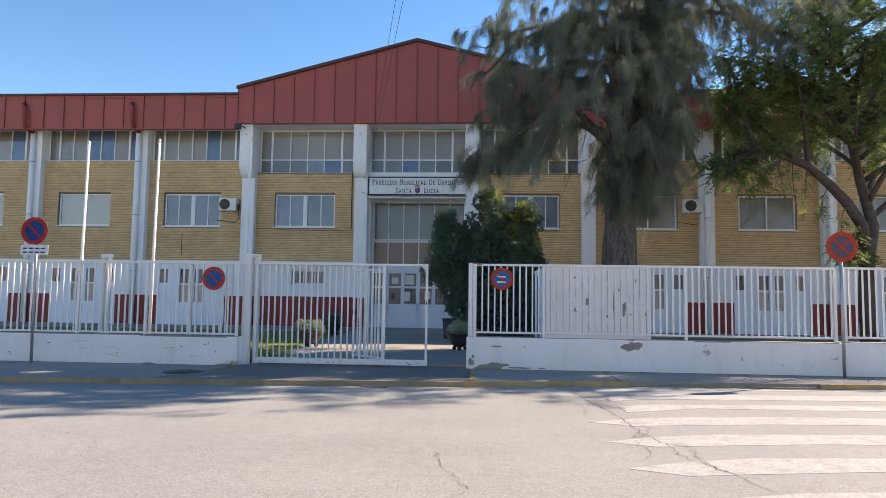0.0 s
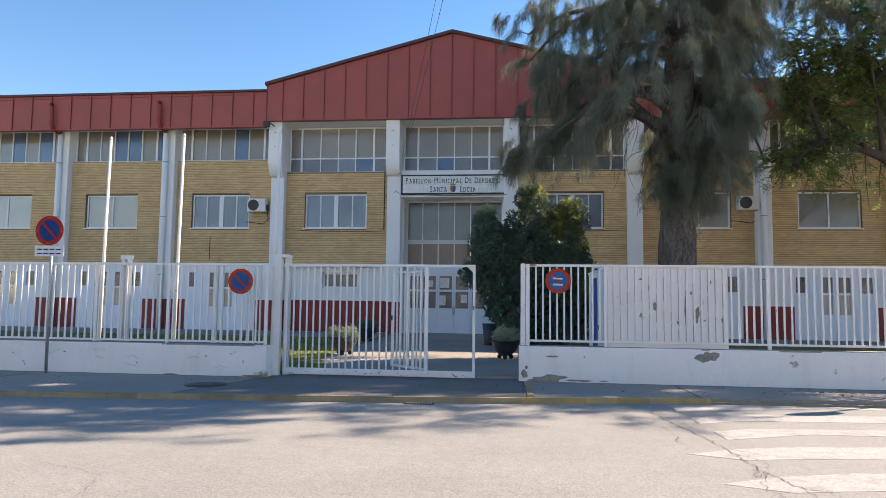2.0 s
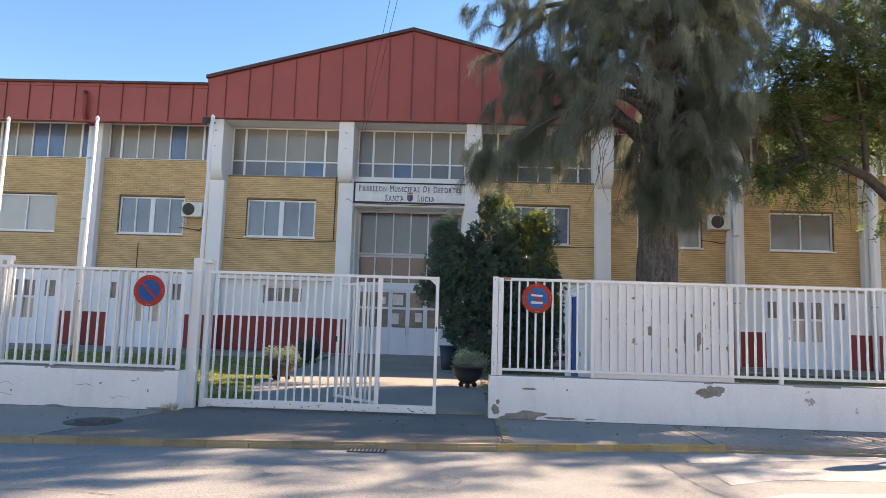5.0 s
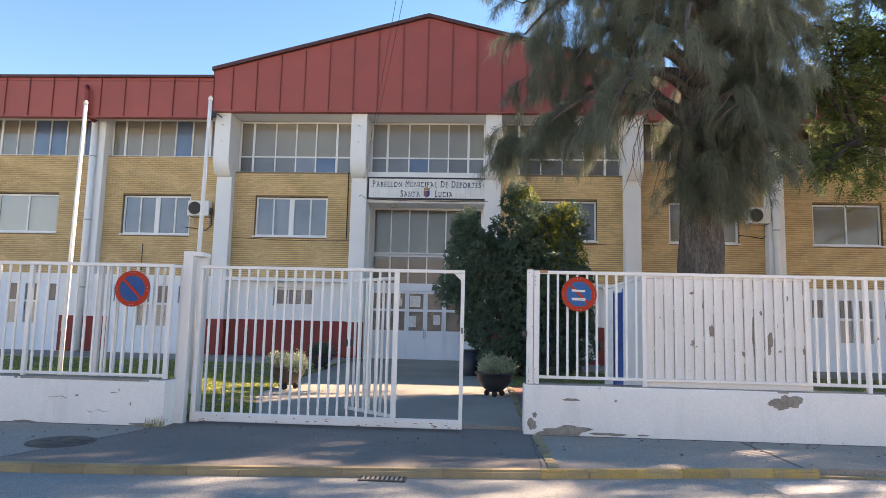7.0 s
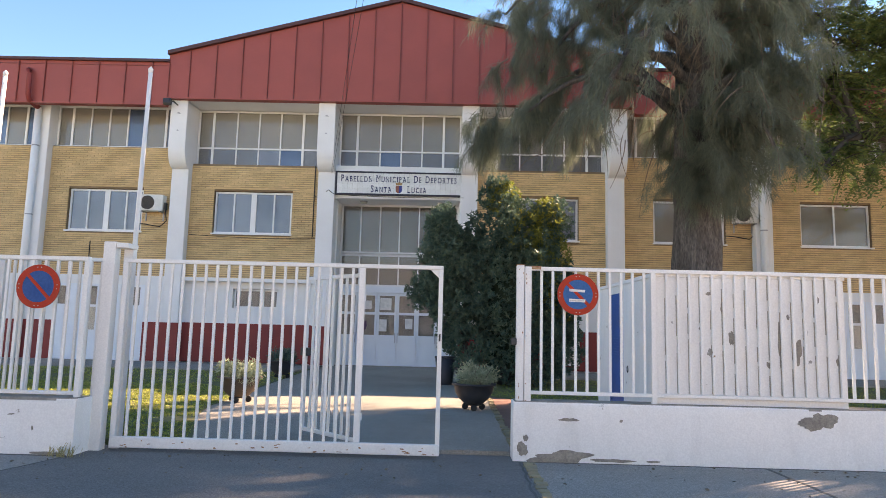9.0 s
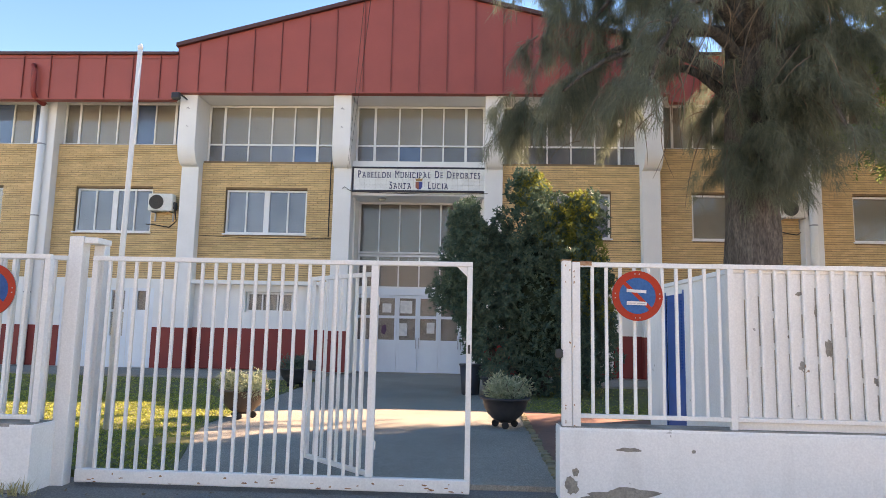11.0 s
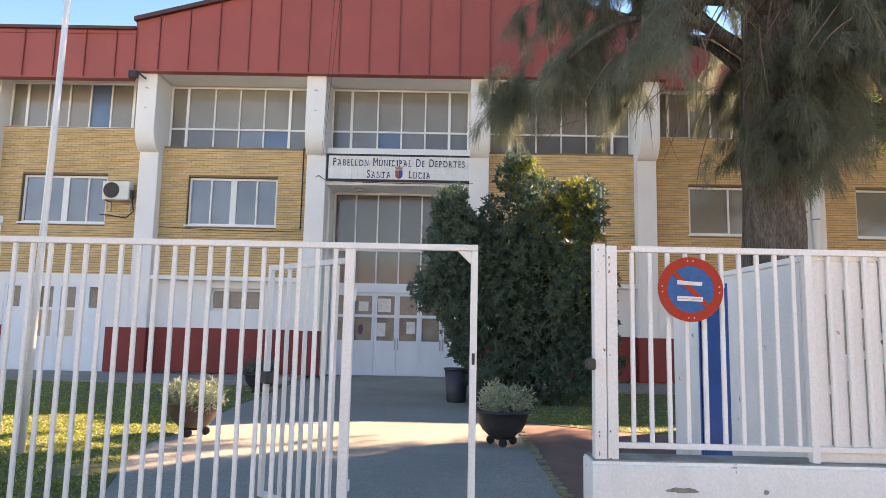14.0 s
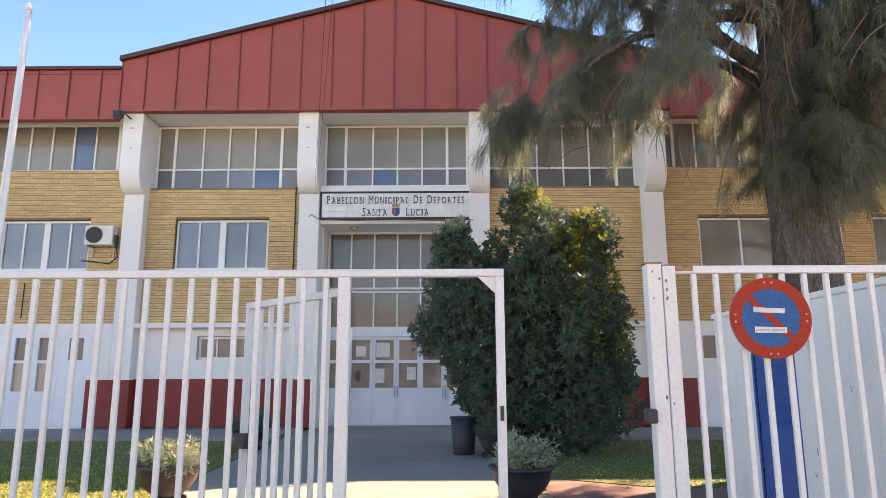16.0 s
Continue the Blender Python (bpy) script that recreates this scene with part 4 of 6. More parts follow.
# sign of glazed tiles over the entrance
sign = thing("tile_sign", -2.82, 28.36, 5.95, "white glazed tile sign with dark blue frame and lettering", "sign")
SX0, SX1, SZ0, SZ1, SY = -5.0, -0.64, 5.97, 6.79, 28.36
part("frame", boxes((SX0, SX1, SY - 0.02, SY + 0.09, SZ0, SZ0 + 0.055), (SX0, SX1, SY - 0.02, SY + 0.09, SZ1 - 0.055, SZ1), (SX0, SX0 + 0.055, SY - 0.02, SY + 0.09, SZ0 + .055, SZ1 - .055), (SX1 - 0.055, SX1, SY - 0.02, SY + 0.09, SZ0 + .055, SZ1 - .055)), M_BLACK, sign)
part("backing", boxes((SX0 + .05, SX1 - .05, SY + 0.012, SY + 0.09, SZ0 + .05, SZ1 - .05)), M_KERBG, sign)
nx, nz = 24, 4
tw, th = (SX1 - SX0 - 0.11) / nx, (SZ1 - SZ0 - 0.11) / nz
tile_me = bpy.data.meshes.new("tile")
bm = boxes((0.0015, tw - 0.0015, 0, 0.012, 0.0015, th - 0.0015))
bm.to_mesh(tile_me)
bm.free()
tile_me.materials.append(M_TILE)
r = random.Random(3)
for i in range(nx):
    for j in range(nz):
        shared("tile", tile_me, sign, sign.matrix_basis.inverted() @ pose(SX0 + .055 + i * tw, SY + r.uniform(-.001, .001), SZ0 + .055 + j * th))
M_INK = mat("navy_ink", (0.02, 0.025, 0.09), rough=0.35)
lettering("PABELLON MUNICIPAL DE DEPORTES", 3.95, 0.235, -2.83, SY - 0.006, 6.43, M_INK, sign)
lettering("SANTA", 0.7, 0.235, -3.42, SY - 0.006, 6.07, M_INK, sign)
lettering("LUCIA", 0.64, 0.235, -2.2, SY - 0.006, 6.07, M_INK, sign)
cr = part("crest", prism(bmesh.new(), [(-2.93, 6.31), (-2.93, 6.13), (-2.88, 6.07), (-2.82, 6.05), (-2.82, 6.31)], SY - 0.012, SY), mat("crest_red", (0.35, 0.1, 0.06), rough=0.4), sign, "small coloured coat of arms")
part("crest_half", prism(bmesh.new(), [(-2.82, 6.31), (-2.82, 6.05), (-2.76, 6.07), (-2.71, 6.13), (-2.71, 6.31)], SY - 0.012, SY), mat("crest_blue", (0.03, 0.05, 0.25), rough=0.4), sign)
part("crest_crown", prism(bmesh.new(), [(-2.92, 6.33), (-2.72, 6.33), (-2.70, 6.42), (-2.77, 6.4), (-2.82, 6.44), (-2.87, 6.4), (-2.94, 6.42)], SY - 0.012, SY), mat("crest_gold", (0.4, 0.22, 0.08), rough=0.4), sign)

# rainwater pipes on the wing columns, painted red where they leave the fascia
for cx in (COLS[3], COLS[4], COLS[5], COLS[10], COLS[11]):
    dp = thing("downpipe", cx - 0.05, 28.18, 0.2, "white rainwater pipe on a column with a red elbow above", "downpipe", "rainwater pipes")
    px = cx - 0.06
    part("pipe", tube(bmesh.new(), [(px, 28.2, 0.2), (px, 28.2, WBOT - 0.06)], 0.11, 14), M_COLUMN, dp)
    part("elbow", tube(bmesh.new(), [(px, 28.2, WBOT - 0.06), (px, 28.0, WBOT - 0.05), (px, 27.62, WBOT + 0.05), (px - .01, 27.56, WBOT + 0.2), (px - .02, 27.55, WBOT + 0.9), (px - .08, 27.58, WBOT + 1.05), (px - .16, 27.72, WBOT + 1.12)], 0.085, 12), M_REDPAINT, dp, "red painted elbow")
    for z in (2.5, 5.0, 7.4):
        part("clamp", lathe(bmesh.new(), [(0.12, z), (0.12, z + 0.04)], px, 28.2, 14), M_GALV, dp)


def ac_unit(x, z, flip=1):
    """Outdoor unit with fan grille on two brackets."""
    u = thing("air_conditioner", x, 28.4, z, "off-white outdoor air-conditioning unit on wall brackets", "air conditioner", "outdoor units")
    part("casing", boxes((x - 0.4, x + 0.4, 28.22, 28.52, z, z + 0.56), bevel=0.02), M_ACW, u)
    bm = bmesh.new()
    cx, cz = x - 0.12 * flip, z + 0.28
    for rr in (0.23, 0.17, 0.11, 0.05):
        tube(bm, [(cx + rr * math.cos(a * math.tau / 20), 28.2, cz + rr * math.sin(a * math.tau / 20)) for a in range(21)], 0.008, 5)
    part("grille", bm, M_IRON, u)
    bm = prism(bmesh.new(), [(cx + .235 * math.cos(a * math.tau / 24), cz + .235 * math.sin(a * math.tau / 24)) for a in range(24)], 28.208, 28.23)
    part("fan", bm, M_IRON, u)
    for s in (-0.3, 0.3):
        part("bracket", boxes((x + s - .02, x + s + .02, 28.2, 28.6, z - .04, z), (x + s - .02, x + s + .02, 28.56, 28.6, z - .3, z - .04)), M_GALV, u)
    part("valve_cover", boxes((x + 0.405 * flip, x + 0.47 * flip, 28.3, 28.45, z + .06, z + .3)) if flip > 0 else boxes((x - 0.47, x - 0.405, 28.3, 28.45, z + .06, z + .3)), M_IRON, u)
    part("hose", tube(bmesh.new(), [(x + .42, 28.4, z + .1), (x + .45, 28.5, z - .3), (x + .2, 28.56, z - .5), (x - .3, 28.57, z - .42), (x - .6, 28.58, z - .4)], 0.018, 6), M_CABLE, u)


ac_unit(-11.24, 5.24)
ac_unit(8.92, 5.27)
fl = thing("floodlight", -10.5, 27.6, 8.75, "small dark floodlight on the column head", "floodlight")
part("housing", boxes((-10.75, -10.47, 27.42, 27.56, 8.72, 8.95), bevel=0.03), M_IRON, fl)
part("lens", boxes((-10.72, -10.5, 27.4, 27.419, 8.77, 8.92), bevel=0.006), M_BLACK, fl)
part("bracket", boxes((-10.469, -10.39, 27.46, 27.5, 8.82, 8.86), (-10.42, -10.39, 27.501, 27.86, 8.82, 8.86)), M_IRON, fl)

# cables: along the brickwork and over to the street
def cable(pts, rad=0.01, sag=0.0, label="thin black cable along the facade", steps=12):
    fine = []
    for a, b in zip(pts, pts[1:]):
        for k in range(steps):
            t = k / steps
            fine.append(Vector(a).lerp(Vector(b), t) - Vector((0, 0, sag * 4 * t * (1 - t))))
    fine.append(Vector(pts[-1]))
    return tagged(part("cable", tube(bmesh.new(), fine, rad, 5), M_CABLE), label, "cable")


cable([(-10.0, 28.56, 4.5), (-5.6, 28.56, 4.45)], sag=0.05)
cable([(-5.75, 28.56, 7.0), (-5.75, 28.56, 4.5)], 0.02)
cable([(-5.75, 28.56, 5.9), (-5.2, 28.25, 6.1), (-4.9, 28.3, 5.95), (-0.6, 28.3, 5.93)], sag=0.04)
cable([(-13.4, 28.56, 4.2), (-13.4, 28.56, 3.2)], 0.015)
cable([(-0.1, 28.56, 4.5), (4.3, 28.56, 4.5)], sag=0.05)


# bricks: long thin courses; those round the window nearest the entrance are single pieces
BL, BH, JT = 0.252, 0.074, 0.017
brick_wall = {}
brick_me = {}


def brick_mesh(w):
    key = round(w, 3)
    if key not in brick_me:
        me = bpy.data.meshes.new("brick")
        bm = boxes((0, w, 0, 0.06, 0, BH - JT))
        bmesh.ops.bevel(bm, geom=[e for e in bm.edges if all(v.co.y < 0.01 for v in e.verts)], offset=0.004, segments=1, affect="EDGES")
        bm.to_mesh(me)
        bm.free()
        me.materials.append(M_BRICK)
        brick_me[key] = me
    return brick_me[key]


CUBE_F = ((0, 1, 5, 4), (4, 5, 6, 7), (3, 2, 1, 0), (1, 2, 6, 5), (3, 0, 4, 7))
r = random.Random(17)
for i in range(2, len(COLS) - 2):
    if i == 7:
        continue
    xa, xb = COLS[i] + 0.29, COLS[i + 1] - 0.29
    top = 7.0 if i in CENTRE else 7.55
    hole = FLOOR1.get(i)
    # backing wall with the window's opening through it
    dims = [(xa, xb, Y_BRICK + 0.035, 28.95, 3.02, top)] if not hole else [(xa, hole[0], Y_BRICK + .035, 28.95, 3.02, top), (hole[1], xb, Y_BRICK + .035, 28.95, 3.02, top), (hole[0], hole[1], Y_BRICK + .035, 28.95, 3.02, Z1 - .05), (hole[0], hole[1], Y_BRICK + .035, 28.95, Z2, top)]
    bw = part("brick_wall", boxes(*dims), M_JOINT, hall, "ochre brick infill wall")
    for zs in (Z1 - 0.16, Z2 + 0.06):
        sc = part("string_course", boxes((xa, xb, Y_BRICK - 0.012, Y_BRICK + 0.03, zs, zs + 0.022)), M_BRICK, bw)
        sc.matrix_parent_inverse = (hall.matrix_basis @ bw.matrix_parent_inverse).inverted()
    verts, faces, singles = [], [], 0
    for c in range(int((top - 3.02) / BH)):
        z = 3.02 + c * BH
        x = xa - (BL / 2 if c % 2 else 0)
        while x < xb:
            x0, x1 = max(x, xa), min(x + BL - 0.008, xb)
            x += BL
            if x1 - x0 < 0.03:
                continue
            spans = [(x0, x1)]
            if hole and z + BH > Z1 - 0.05 and z < Z2:
                spans = [(p, q) for p, q in ((x0, min(x1, hole[0])), (max(x0, hole[1]), x1)) if q - p > 0.02]
            for p, q in spans:
                y = Y_BRICK + r.uniform(-0.004, 0.003)
                if i == 6 and singles < 300 and 4.0 < z < 5.9:
                    ob = shared("brick", brick_mesh(q - p), bw, Matrix.Translation((p, y, z)) )
                    ob.matrix_parent_inverse = (hall.matrix_basis @ bw.matrix_parent_inverse).inverted()
                    singles += 1
                    continue
                k = len(verts)
                verts += [(p, y, z), (q, y, z), (q, y + .05, z), (p, y + .05, z), (p, y, z + BH - JT), (q, y, z + BH - JT), (q, y + .05, z + BH - JT), (p, y + .05, z + BH - JT)]
                faces += [tuple(k + n for n in f) for f in CUBE_F]
    ob = raw("brickwork", verts, faces, M_BRICK)
    ob.parent = bw
    ob.matrix_parent_inverse = (hall.matrix_basis @ bw.matrix_parent_inverse).inverted()
    tagged(ob, kind="stuff")


# ---- boundary wall, fences and gates ----
def low_wall(x0, x1, y0, y1, z1, label):
    bm = bmesh.new()
    n = max(2, int((x1 - x0) / 0.35))
    rr = random.Random(int(x1 * 10))
    box(bm, x0, x1, y0, y1, -0.05, z1)
    bmesh.ops.subdivide_edges(bm, edges=[e for e in bm.edges if abs(e.verts[0].co.x - e.verts[1].co.x) > 1], cuts=n)
    for v in bm.verts:
        v.co.y += rr.uniform(-.004, .004)
        if v.co.z > 0.3:
            v.co.z += rr.uniform(-.004, .004)
    bmesh.ops.bevel(bm, geom=[e for e in bm.edges if all(v.co.z > 0.3 for v in e.verts) and abs(e.verts[0].co.y - e.verts[1].co.y) < .1], offset=0.02, segments=2, affect="EDGES")
    w = tagged(part("boundary_wall", bm, M_WALL), label, "wall")
    top = bmesh.new()
    x = x0 + .02
    while x < x1 - .05:
        xe = min(x + rr.uniform(1.2, 2.4), x1 - .02)
        box(top, x, xe - .004, y0 + rr.uniform(.018, .03), y1 - .02, z1 - .02, z1 + .009)
        part("worn_top", top, M_LEDGE, w, "worn bare concrete top")
        top = bmesh.new()
        x = xe
    top.free()
    return w


Y_R, Y_L = 13.88, 13.52
low_wall(-0.2, 7.32, Y_R, 14.2, 0.73, "low whitewashed boundary wall with flaking paint and bare mortar")
low_wall(7.34, 40, Y_R, 14.2, 0.75, "low whitewashed boundary wall under the fence")
low_wall(-40, -4.93, Y_L, 13.86, 0.67, "low whitewashed boundary wall with fine cracks")
for cx, cz, w, h, s in ((3.2, 0.6, .42, .24, 1), (3.08, .57, .28, .14, 12), (0.36, .14, .72, .17, 2), (0.1, .1, .3, .1, 13), (0.42, .55, .22, .05, 3), (-0.06, .34, .06, .1, 4), (-0.1, .22, .16, .16, 5), (1.0, .55, .05, .03, 6), (0.9, .12, .5, .05, 7), (1.35, .12, .16, .03, 8)):
    tagged(part("bare_patch", prism(bmesh.new(), blob(cx, cz, w, h, s), Y_R - 0.004 - 0.0007 * s, Y_R + 0.02), M_MORTAR), "bare mortar patch where the whitewash fell off", "patch", kind="structure")
for cx, cz, w, h, s in ((-6.12, .45, .05, .03, 31), (-5.62, .5, .08, .02, 32), (-5.38, .36, .02, .05, 33), (-7.5, .3, .03, .04, 34), (-9.0, .48, .07, .025, 35), (-5.2, .1, .35, .05, 36), (-6.8, .09, .4, .04, 37)):
    tagged(part("bare_patch", prism(bmesh.new(), blob(cx, cz, w, h, s), Y_L - 0.006 - 0.0003 * (s - 30), Y_L + 0.02), M_MORTAR), "small spot where the whitewash flaked off", "patch", kind="structure")

rr = random.Random(57)
for k in range(7):
    x, z = rr.uniform(-9.5, -5.1), rr.uniform(.2, .6)
    up, dn, w = [], [], rr.uniform(.0012, .003)
    for n in range(7):
        up.append((x, z + w))
        dn.append((x, z - w))
        x += rr.uniform(.02, .07)
        z += rr.uniform(-.03, .025)
    tagged(part("wall_crack", prism(bmesh.new(), up + dn[::-1], Y_L - 0.008, Y_L + 0.02), M_MORTAR), "hairline crack in the whitewash", "crack", kind="structure")
BAR = 0.03


def bar_mesh(h, w=BAR):
    me = bpy.data.meshes.new("bar")
    bm = boxes((-w / 2, w / 2, -w / 2, w / 2, 0, h), bevel=0.004)
    bm.to_mesh(me)
    bm.free()
    me.materials.append(M_STEEL)
    return me


def fence(x0, x1, y, zlow, ztop, posts, pitch=0.14, label="", start=None):
    """Posts on the wall, a top and a bottom rail, and a square tube at every step."""
    f = thing("fence", x0, y, zlow - 0.1, label or "white enamelled steel fence on the low wall", "fence")
    part("rail", boxes((x0, x1, y - .022, y + .022, ztop - .045, ztop), bevel=0.004), M_STEEL, f)
    part("rail", boxes((x0, x1, y - .02, y + .02, zlow, zlow + .04), bevel=0.004), M_STEEL, f)
    for p in posts:
        part("post", boxes((p - .028, p + .028, y - .03, y + .03, zlow - 0.12, ztop - 0.046), bevel=0.004), M_STEEL, f)
    me = bar_mesh(ztop - zlow - 0.087)
    x = start if start is not None else x0 + pitch
    while x < x1 - 0.05:
        if all(abs(x - p) > 0.06 for p in posts):
            shared("bar", me, f, f.matrix_basis.inverted() @ pose(x, y, zlow + 0.041))
        x += pitch
    return f


YF = 13.98
fr = fence(0.0, 7.28, YF, 0.81, 2.265, (1.4, 4.3, 7.26), 0.131, "white enamelled steel fence standing on the low wall", 0.118)
fence(7.42, 30, YF, 0.83, 2.27, (7.45, 10.3, 13.2, 16.1, 19, 22, 25, 28), 0.131)
YL = 13.68
fence(-30, -5.0, YL, 0.70, 2.23, (-29, -26, -23, -20, -17, -14, -11.4, -8.5, -7.0, -5.02), 0.14)
# the double end post with its rusty cap and the lock
ep = thing("gate_post", -0.1, YF, 0.73, "white steel double gate post with rusty cap", "post")
part("post", boxes((-0.17, -0.085, YF - .05, YF + .05, 0.7, 2.275), bevel=0.005), M_STEEL, ep)
part("post", boxes((-0.078, -0.001, YF - .045, YF + .05, 0.72, 2.262), bevel=0.005), M_STEEL, ep)
part("cap", boxes((-0.175, -0.08, YF - .055, YF + .055, 2.276, 2.284)), M_RUST, ep, "rusty steel cap")
part("rail_rust", boxes((-0.07, 0.11, YF - .026, YF + .026, 2.232, 2.272)), M_RUST, ep, "rust at the rail's end")
rr = random.Random(66)
for k in range(16):
    part("paint_chip", prism(bmesh.new(), blob(rr.choice((-.14, -.1, -.06, -.02)), rr.choice((.76, .8, .9, 1.5, 2.1, 2.2)) + rr.uniform(-.04, .04), rr.uniform(.006, .016), rr.uniform(.01, .035), 90 + k), YF - .0525, YF - .03), M_RUST, ep)
part("latch", boxes((-0.235, -0.17, YF - .1, YF - .03, 1.36, 1.44), bevel=0.01), M_IRON, ep)
# rail and stub in front of the hut
gp = thing("gate_post", -4.85, 13.9, 0.1, "tall white steel gate post with guide box", "post")
part("post", boxes((-4.95, -4.81, 13.84, 13.97, 0.05, 2.43), bevel=0.006), M_STEEL, gp)
part("post", boxes((-4.79, -4.68, 14.0, 14.1, 0.05, 2.36), bevel=0.006), M_STEEL, gp)
part("guide", boxes((-4.809, -4.67, 13.85, 14.1, 2.361, 2.42), bevel=0.006), M_STEEL, gp)
gp2 = thing("gate_post", -7.98, 13.8, 0.67, "white steel post with a box top behind the fence", "post")
part("post", boxes((-8.06, -7.99, 13.74, 13.82, 0.66, 2.3), bevel=0.005), M_STEEL, gp2)
part("post", boxes((-7.93, -7.87, 13.74, 13.82, 0.66, 2.3), bevel=0.005), M_STEEL, gp2)
part("guide", boxes((-8.08, -7.85, 13.73, 13.83, 2.301, 2.38), bevel=0.005), M_STEEL, gp2)

# sliding gate with a doorway at its end, and the small leaf that stands open
YG = 13.9
gate = thing("metal_gate", -2.9, YG, 0.1, "white steel sliding gate, shut, with an open wicket doorway", "gate")
part("bottom_beam", boxes((-4.72, -1.02, YG - .035, YG + .035, 0.115, 0.235), bevel=0.008), M_STEEL, gate)
part("top_rail", boxes((-4.72, -1.02, YG - .025, YG + .025, 2.195, 2.24), bevel=0.005), M_STEEL, gate)
part("end_post", boxes((-1.07, -1.02, YG - .025, YG + .025, 0.236, 2.194), bevel=0.005), M_STEEL, gate)
part("end_post", boxes((-4.72, -4.665, YG - .025, YG + .025, 0.236, 2.194), bevel=0.005), M_STEEL, gate)
part("door_post", boxes((-1.985, -1.915, YG - .03, YG + .03, 0.236, 2.194), bevel=0.005), M_STEEL, gate)
part("tail_rail", boxes((-6.2, -4.96, YG - .02, YG + .025, 2.195, 2.24), bevel=0.005), M_STEEL, gate)
part("tail_rail", boxes((-6.2, -4.96, YG - .02, YG + .025, 0.3, 0.36), bevel=0.005), M_STEEL, gate)
part("tail_post", boxes((-6.2, -6.11, YG - .02, YG + .045, 0.361, 2.194), bevel=0.005), M_STEEL, gate)
part("corner_brace", prism(bmesh.new(), [(-1.071, 2.1), (-1.071, 2.194), (-1.17, 2.194)], YG - .01, YG + .01), M_STEEL, gate)
part("lock_plate", boxes((-1.066, -1.024, YG - .03, YG - .026, 1.34, 1.48)), M_STEEL, gate)
part("lock_slot", boxes((-1.055, -1.035, YG - .04, YG - .034, 1.38, 1.46)), M_IRON, gate)
gm = bar_mesh(1.957)
x = -4.55
while x < -2.03:
    shared("bar", gm, gate, gate.matrix_basis.inverted() @ pose(x, YG, 0.237))
    x += 0.1312
tm = bar_mesh(1.833)
for k in range(9):
    shared("bar", tm, gate, gate.matrix_basis.inverted() @ pose(-6.0 + k * 0.128, YG + 0.002, 0.361))
rr = random.Random(2)
for k in range(30):
    xx = rr.uniform(-4.65, -1.05)
    part("paint_chip", prism(bmesh.new(), blob(xx, rr.uniform(.122, .2), rr.uniform(.015, .07), rr.uniform(.008, .02), k), YG - .037, YG - .03), M_RUST, gate)

leaf = thing("gate_leaf", -1.95, 13.97, 0.22, "white steel wicket leaf standing open into the yard", "gate")
LW = 1.17
leaf.matrix_basis = pose(-1.95, 13.97, 0.22, 0, 0, 135)


def leaf_part(name, bm, m=M_STEEL, label=""):
    me = bpy.data.meshes.new(name)
    bm.to_mesh(me)
    bm.free()
    me.materials.append(m)
    ob = new(name, me)
    ob.parent = leaf
    return tagged(ob, label)


leaf_part("stile", boxes((0.0, 0.045, -.022, .022, 0, 1.92), bevel=0.004))
leaf_part("stile", boxes((LW - .045, LW, -.022, .022, 0, 1.92), bevel=0.004))
leaf_part("rail", boxes((.046, LW - .046, -.02, .02, 1.875, 1.92), bevel=0.004))
leaf_part("rail", boxes((.046, LW - .046, -.02, .02, 0, .045), bevel=0.004))
leaf_part("lock_box", boxes((LW - .1, LW + .03, -.045, .045, 0.92, 1.02), bevel=0.006), M_IRON, "dark lock box with handle")
lm = bar_mesh(1.828)
for k in range(7):
    o = new("bar", lm)
    o.parent = leaf
    o.matrix_basis = pose(0.045 + (LW - .09) * (k + 1) / 8, 0, 0.046)
leaf_part("hinge", boxes((-.03, .0, -.03, .03, .25, .33)), M_STEEL)
leaf_part("hinge", boxes((-.03, .0, -.03, .03, 1.6, 1.68)), M_STEEL)


# ---- traffic signs ----
def disc(bm, cx, y, cz, r0, r1, t, n=40):
    """A flat ring (or a full disc with r0 = 0) facing -y."""
    for k in range(n):
        a, b = k * math.tau / n, (k + 1) * math.tau / n
        o1, o2 = (cx + r1 * math.cos(a), cz + r1 * math.sin(a)), (cx + r1 * math.cos(b), cz + r1 * math.sin(b))
        i1, i2 = (cx + r0 * math.cos(a), cz + r0 * math.sin(a)), (cx + r0 * math.cos(b), cz + r0 * math.sin(b))
        pts = [o1, o2, i2, i1] if r0 > 0 else [o1, o2, (cx, cz)]
        va = [bm.verts.new((x, y, z)) for x, z in pts]
        vb = [bm.verts.new((x, y + t, z)) for x, z in pts]
        bm.faces.new(va)
        bm.faces.new(vb[::-1])
        bm.faces.new((va[0], vb[0], vb[1], va[1]))
    bmesh.ops.remove_doubles(bm, verts=bm.verts[:], dist=1e-5)
    return bm


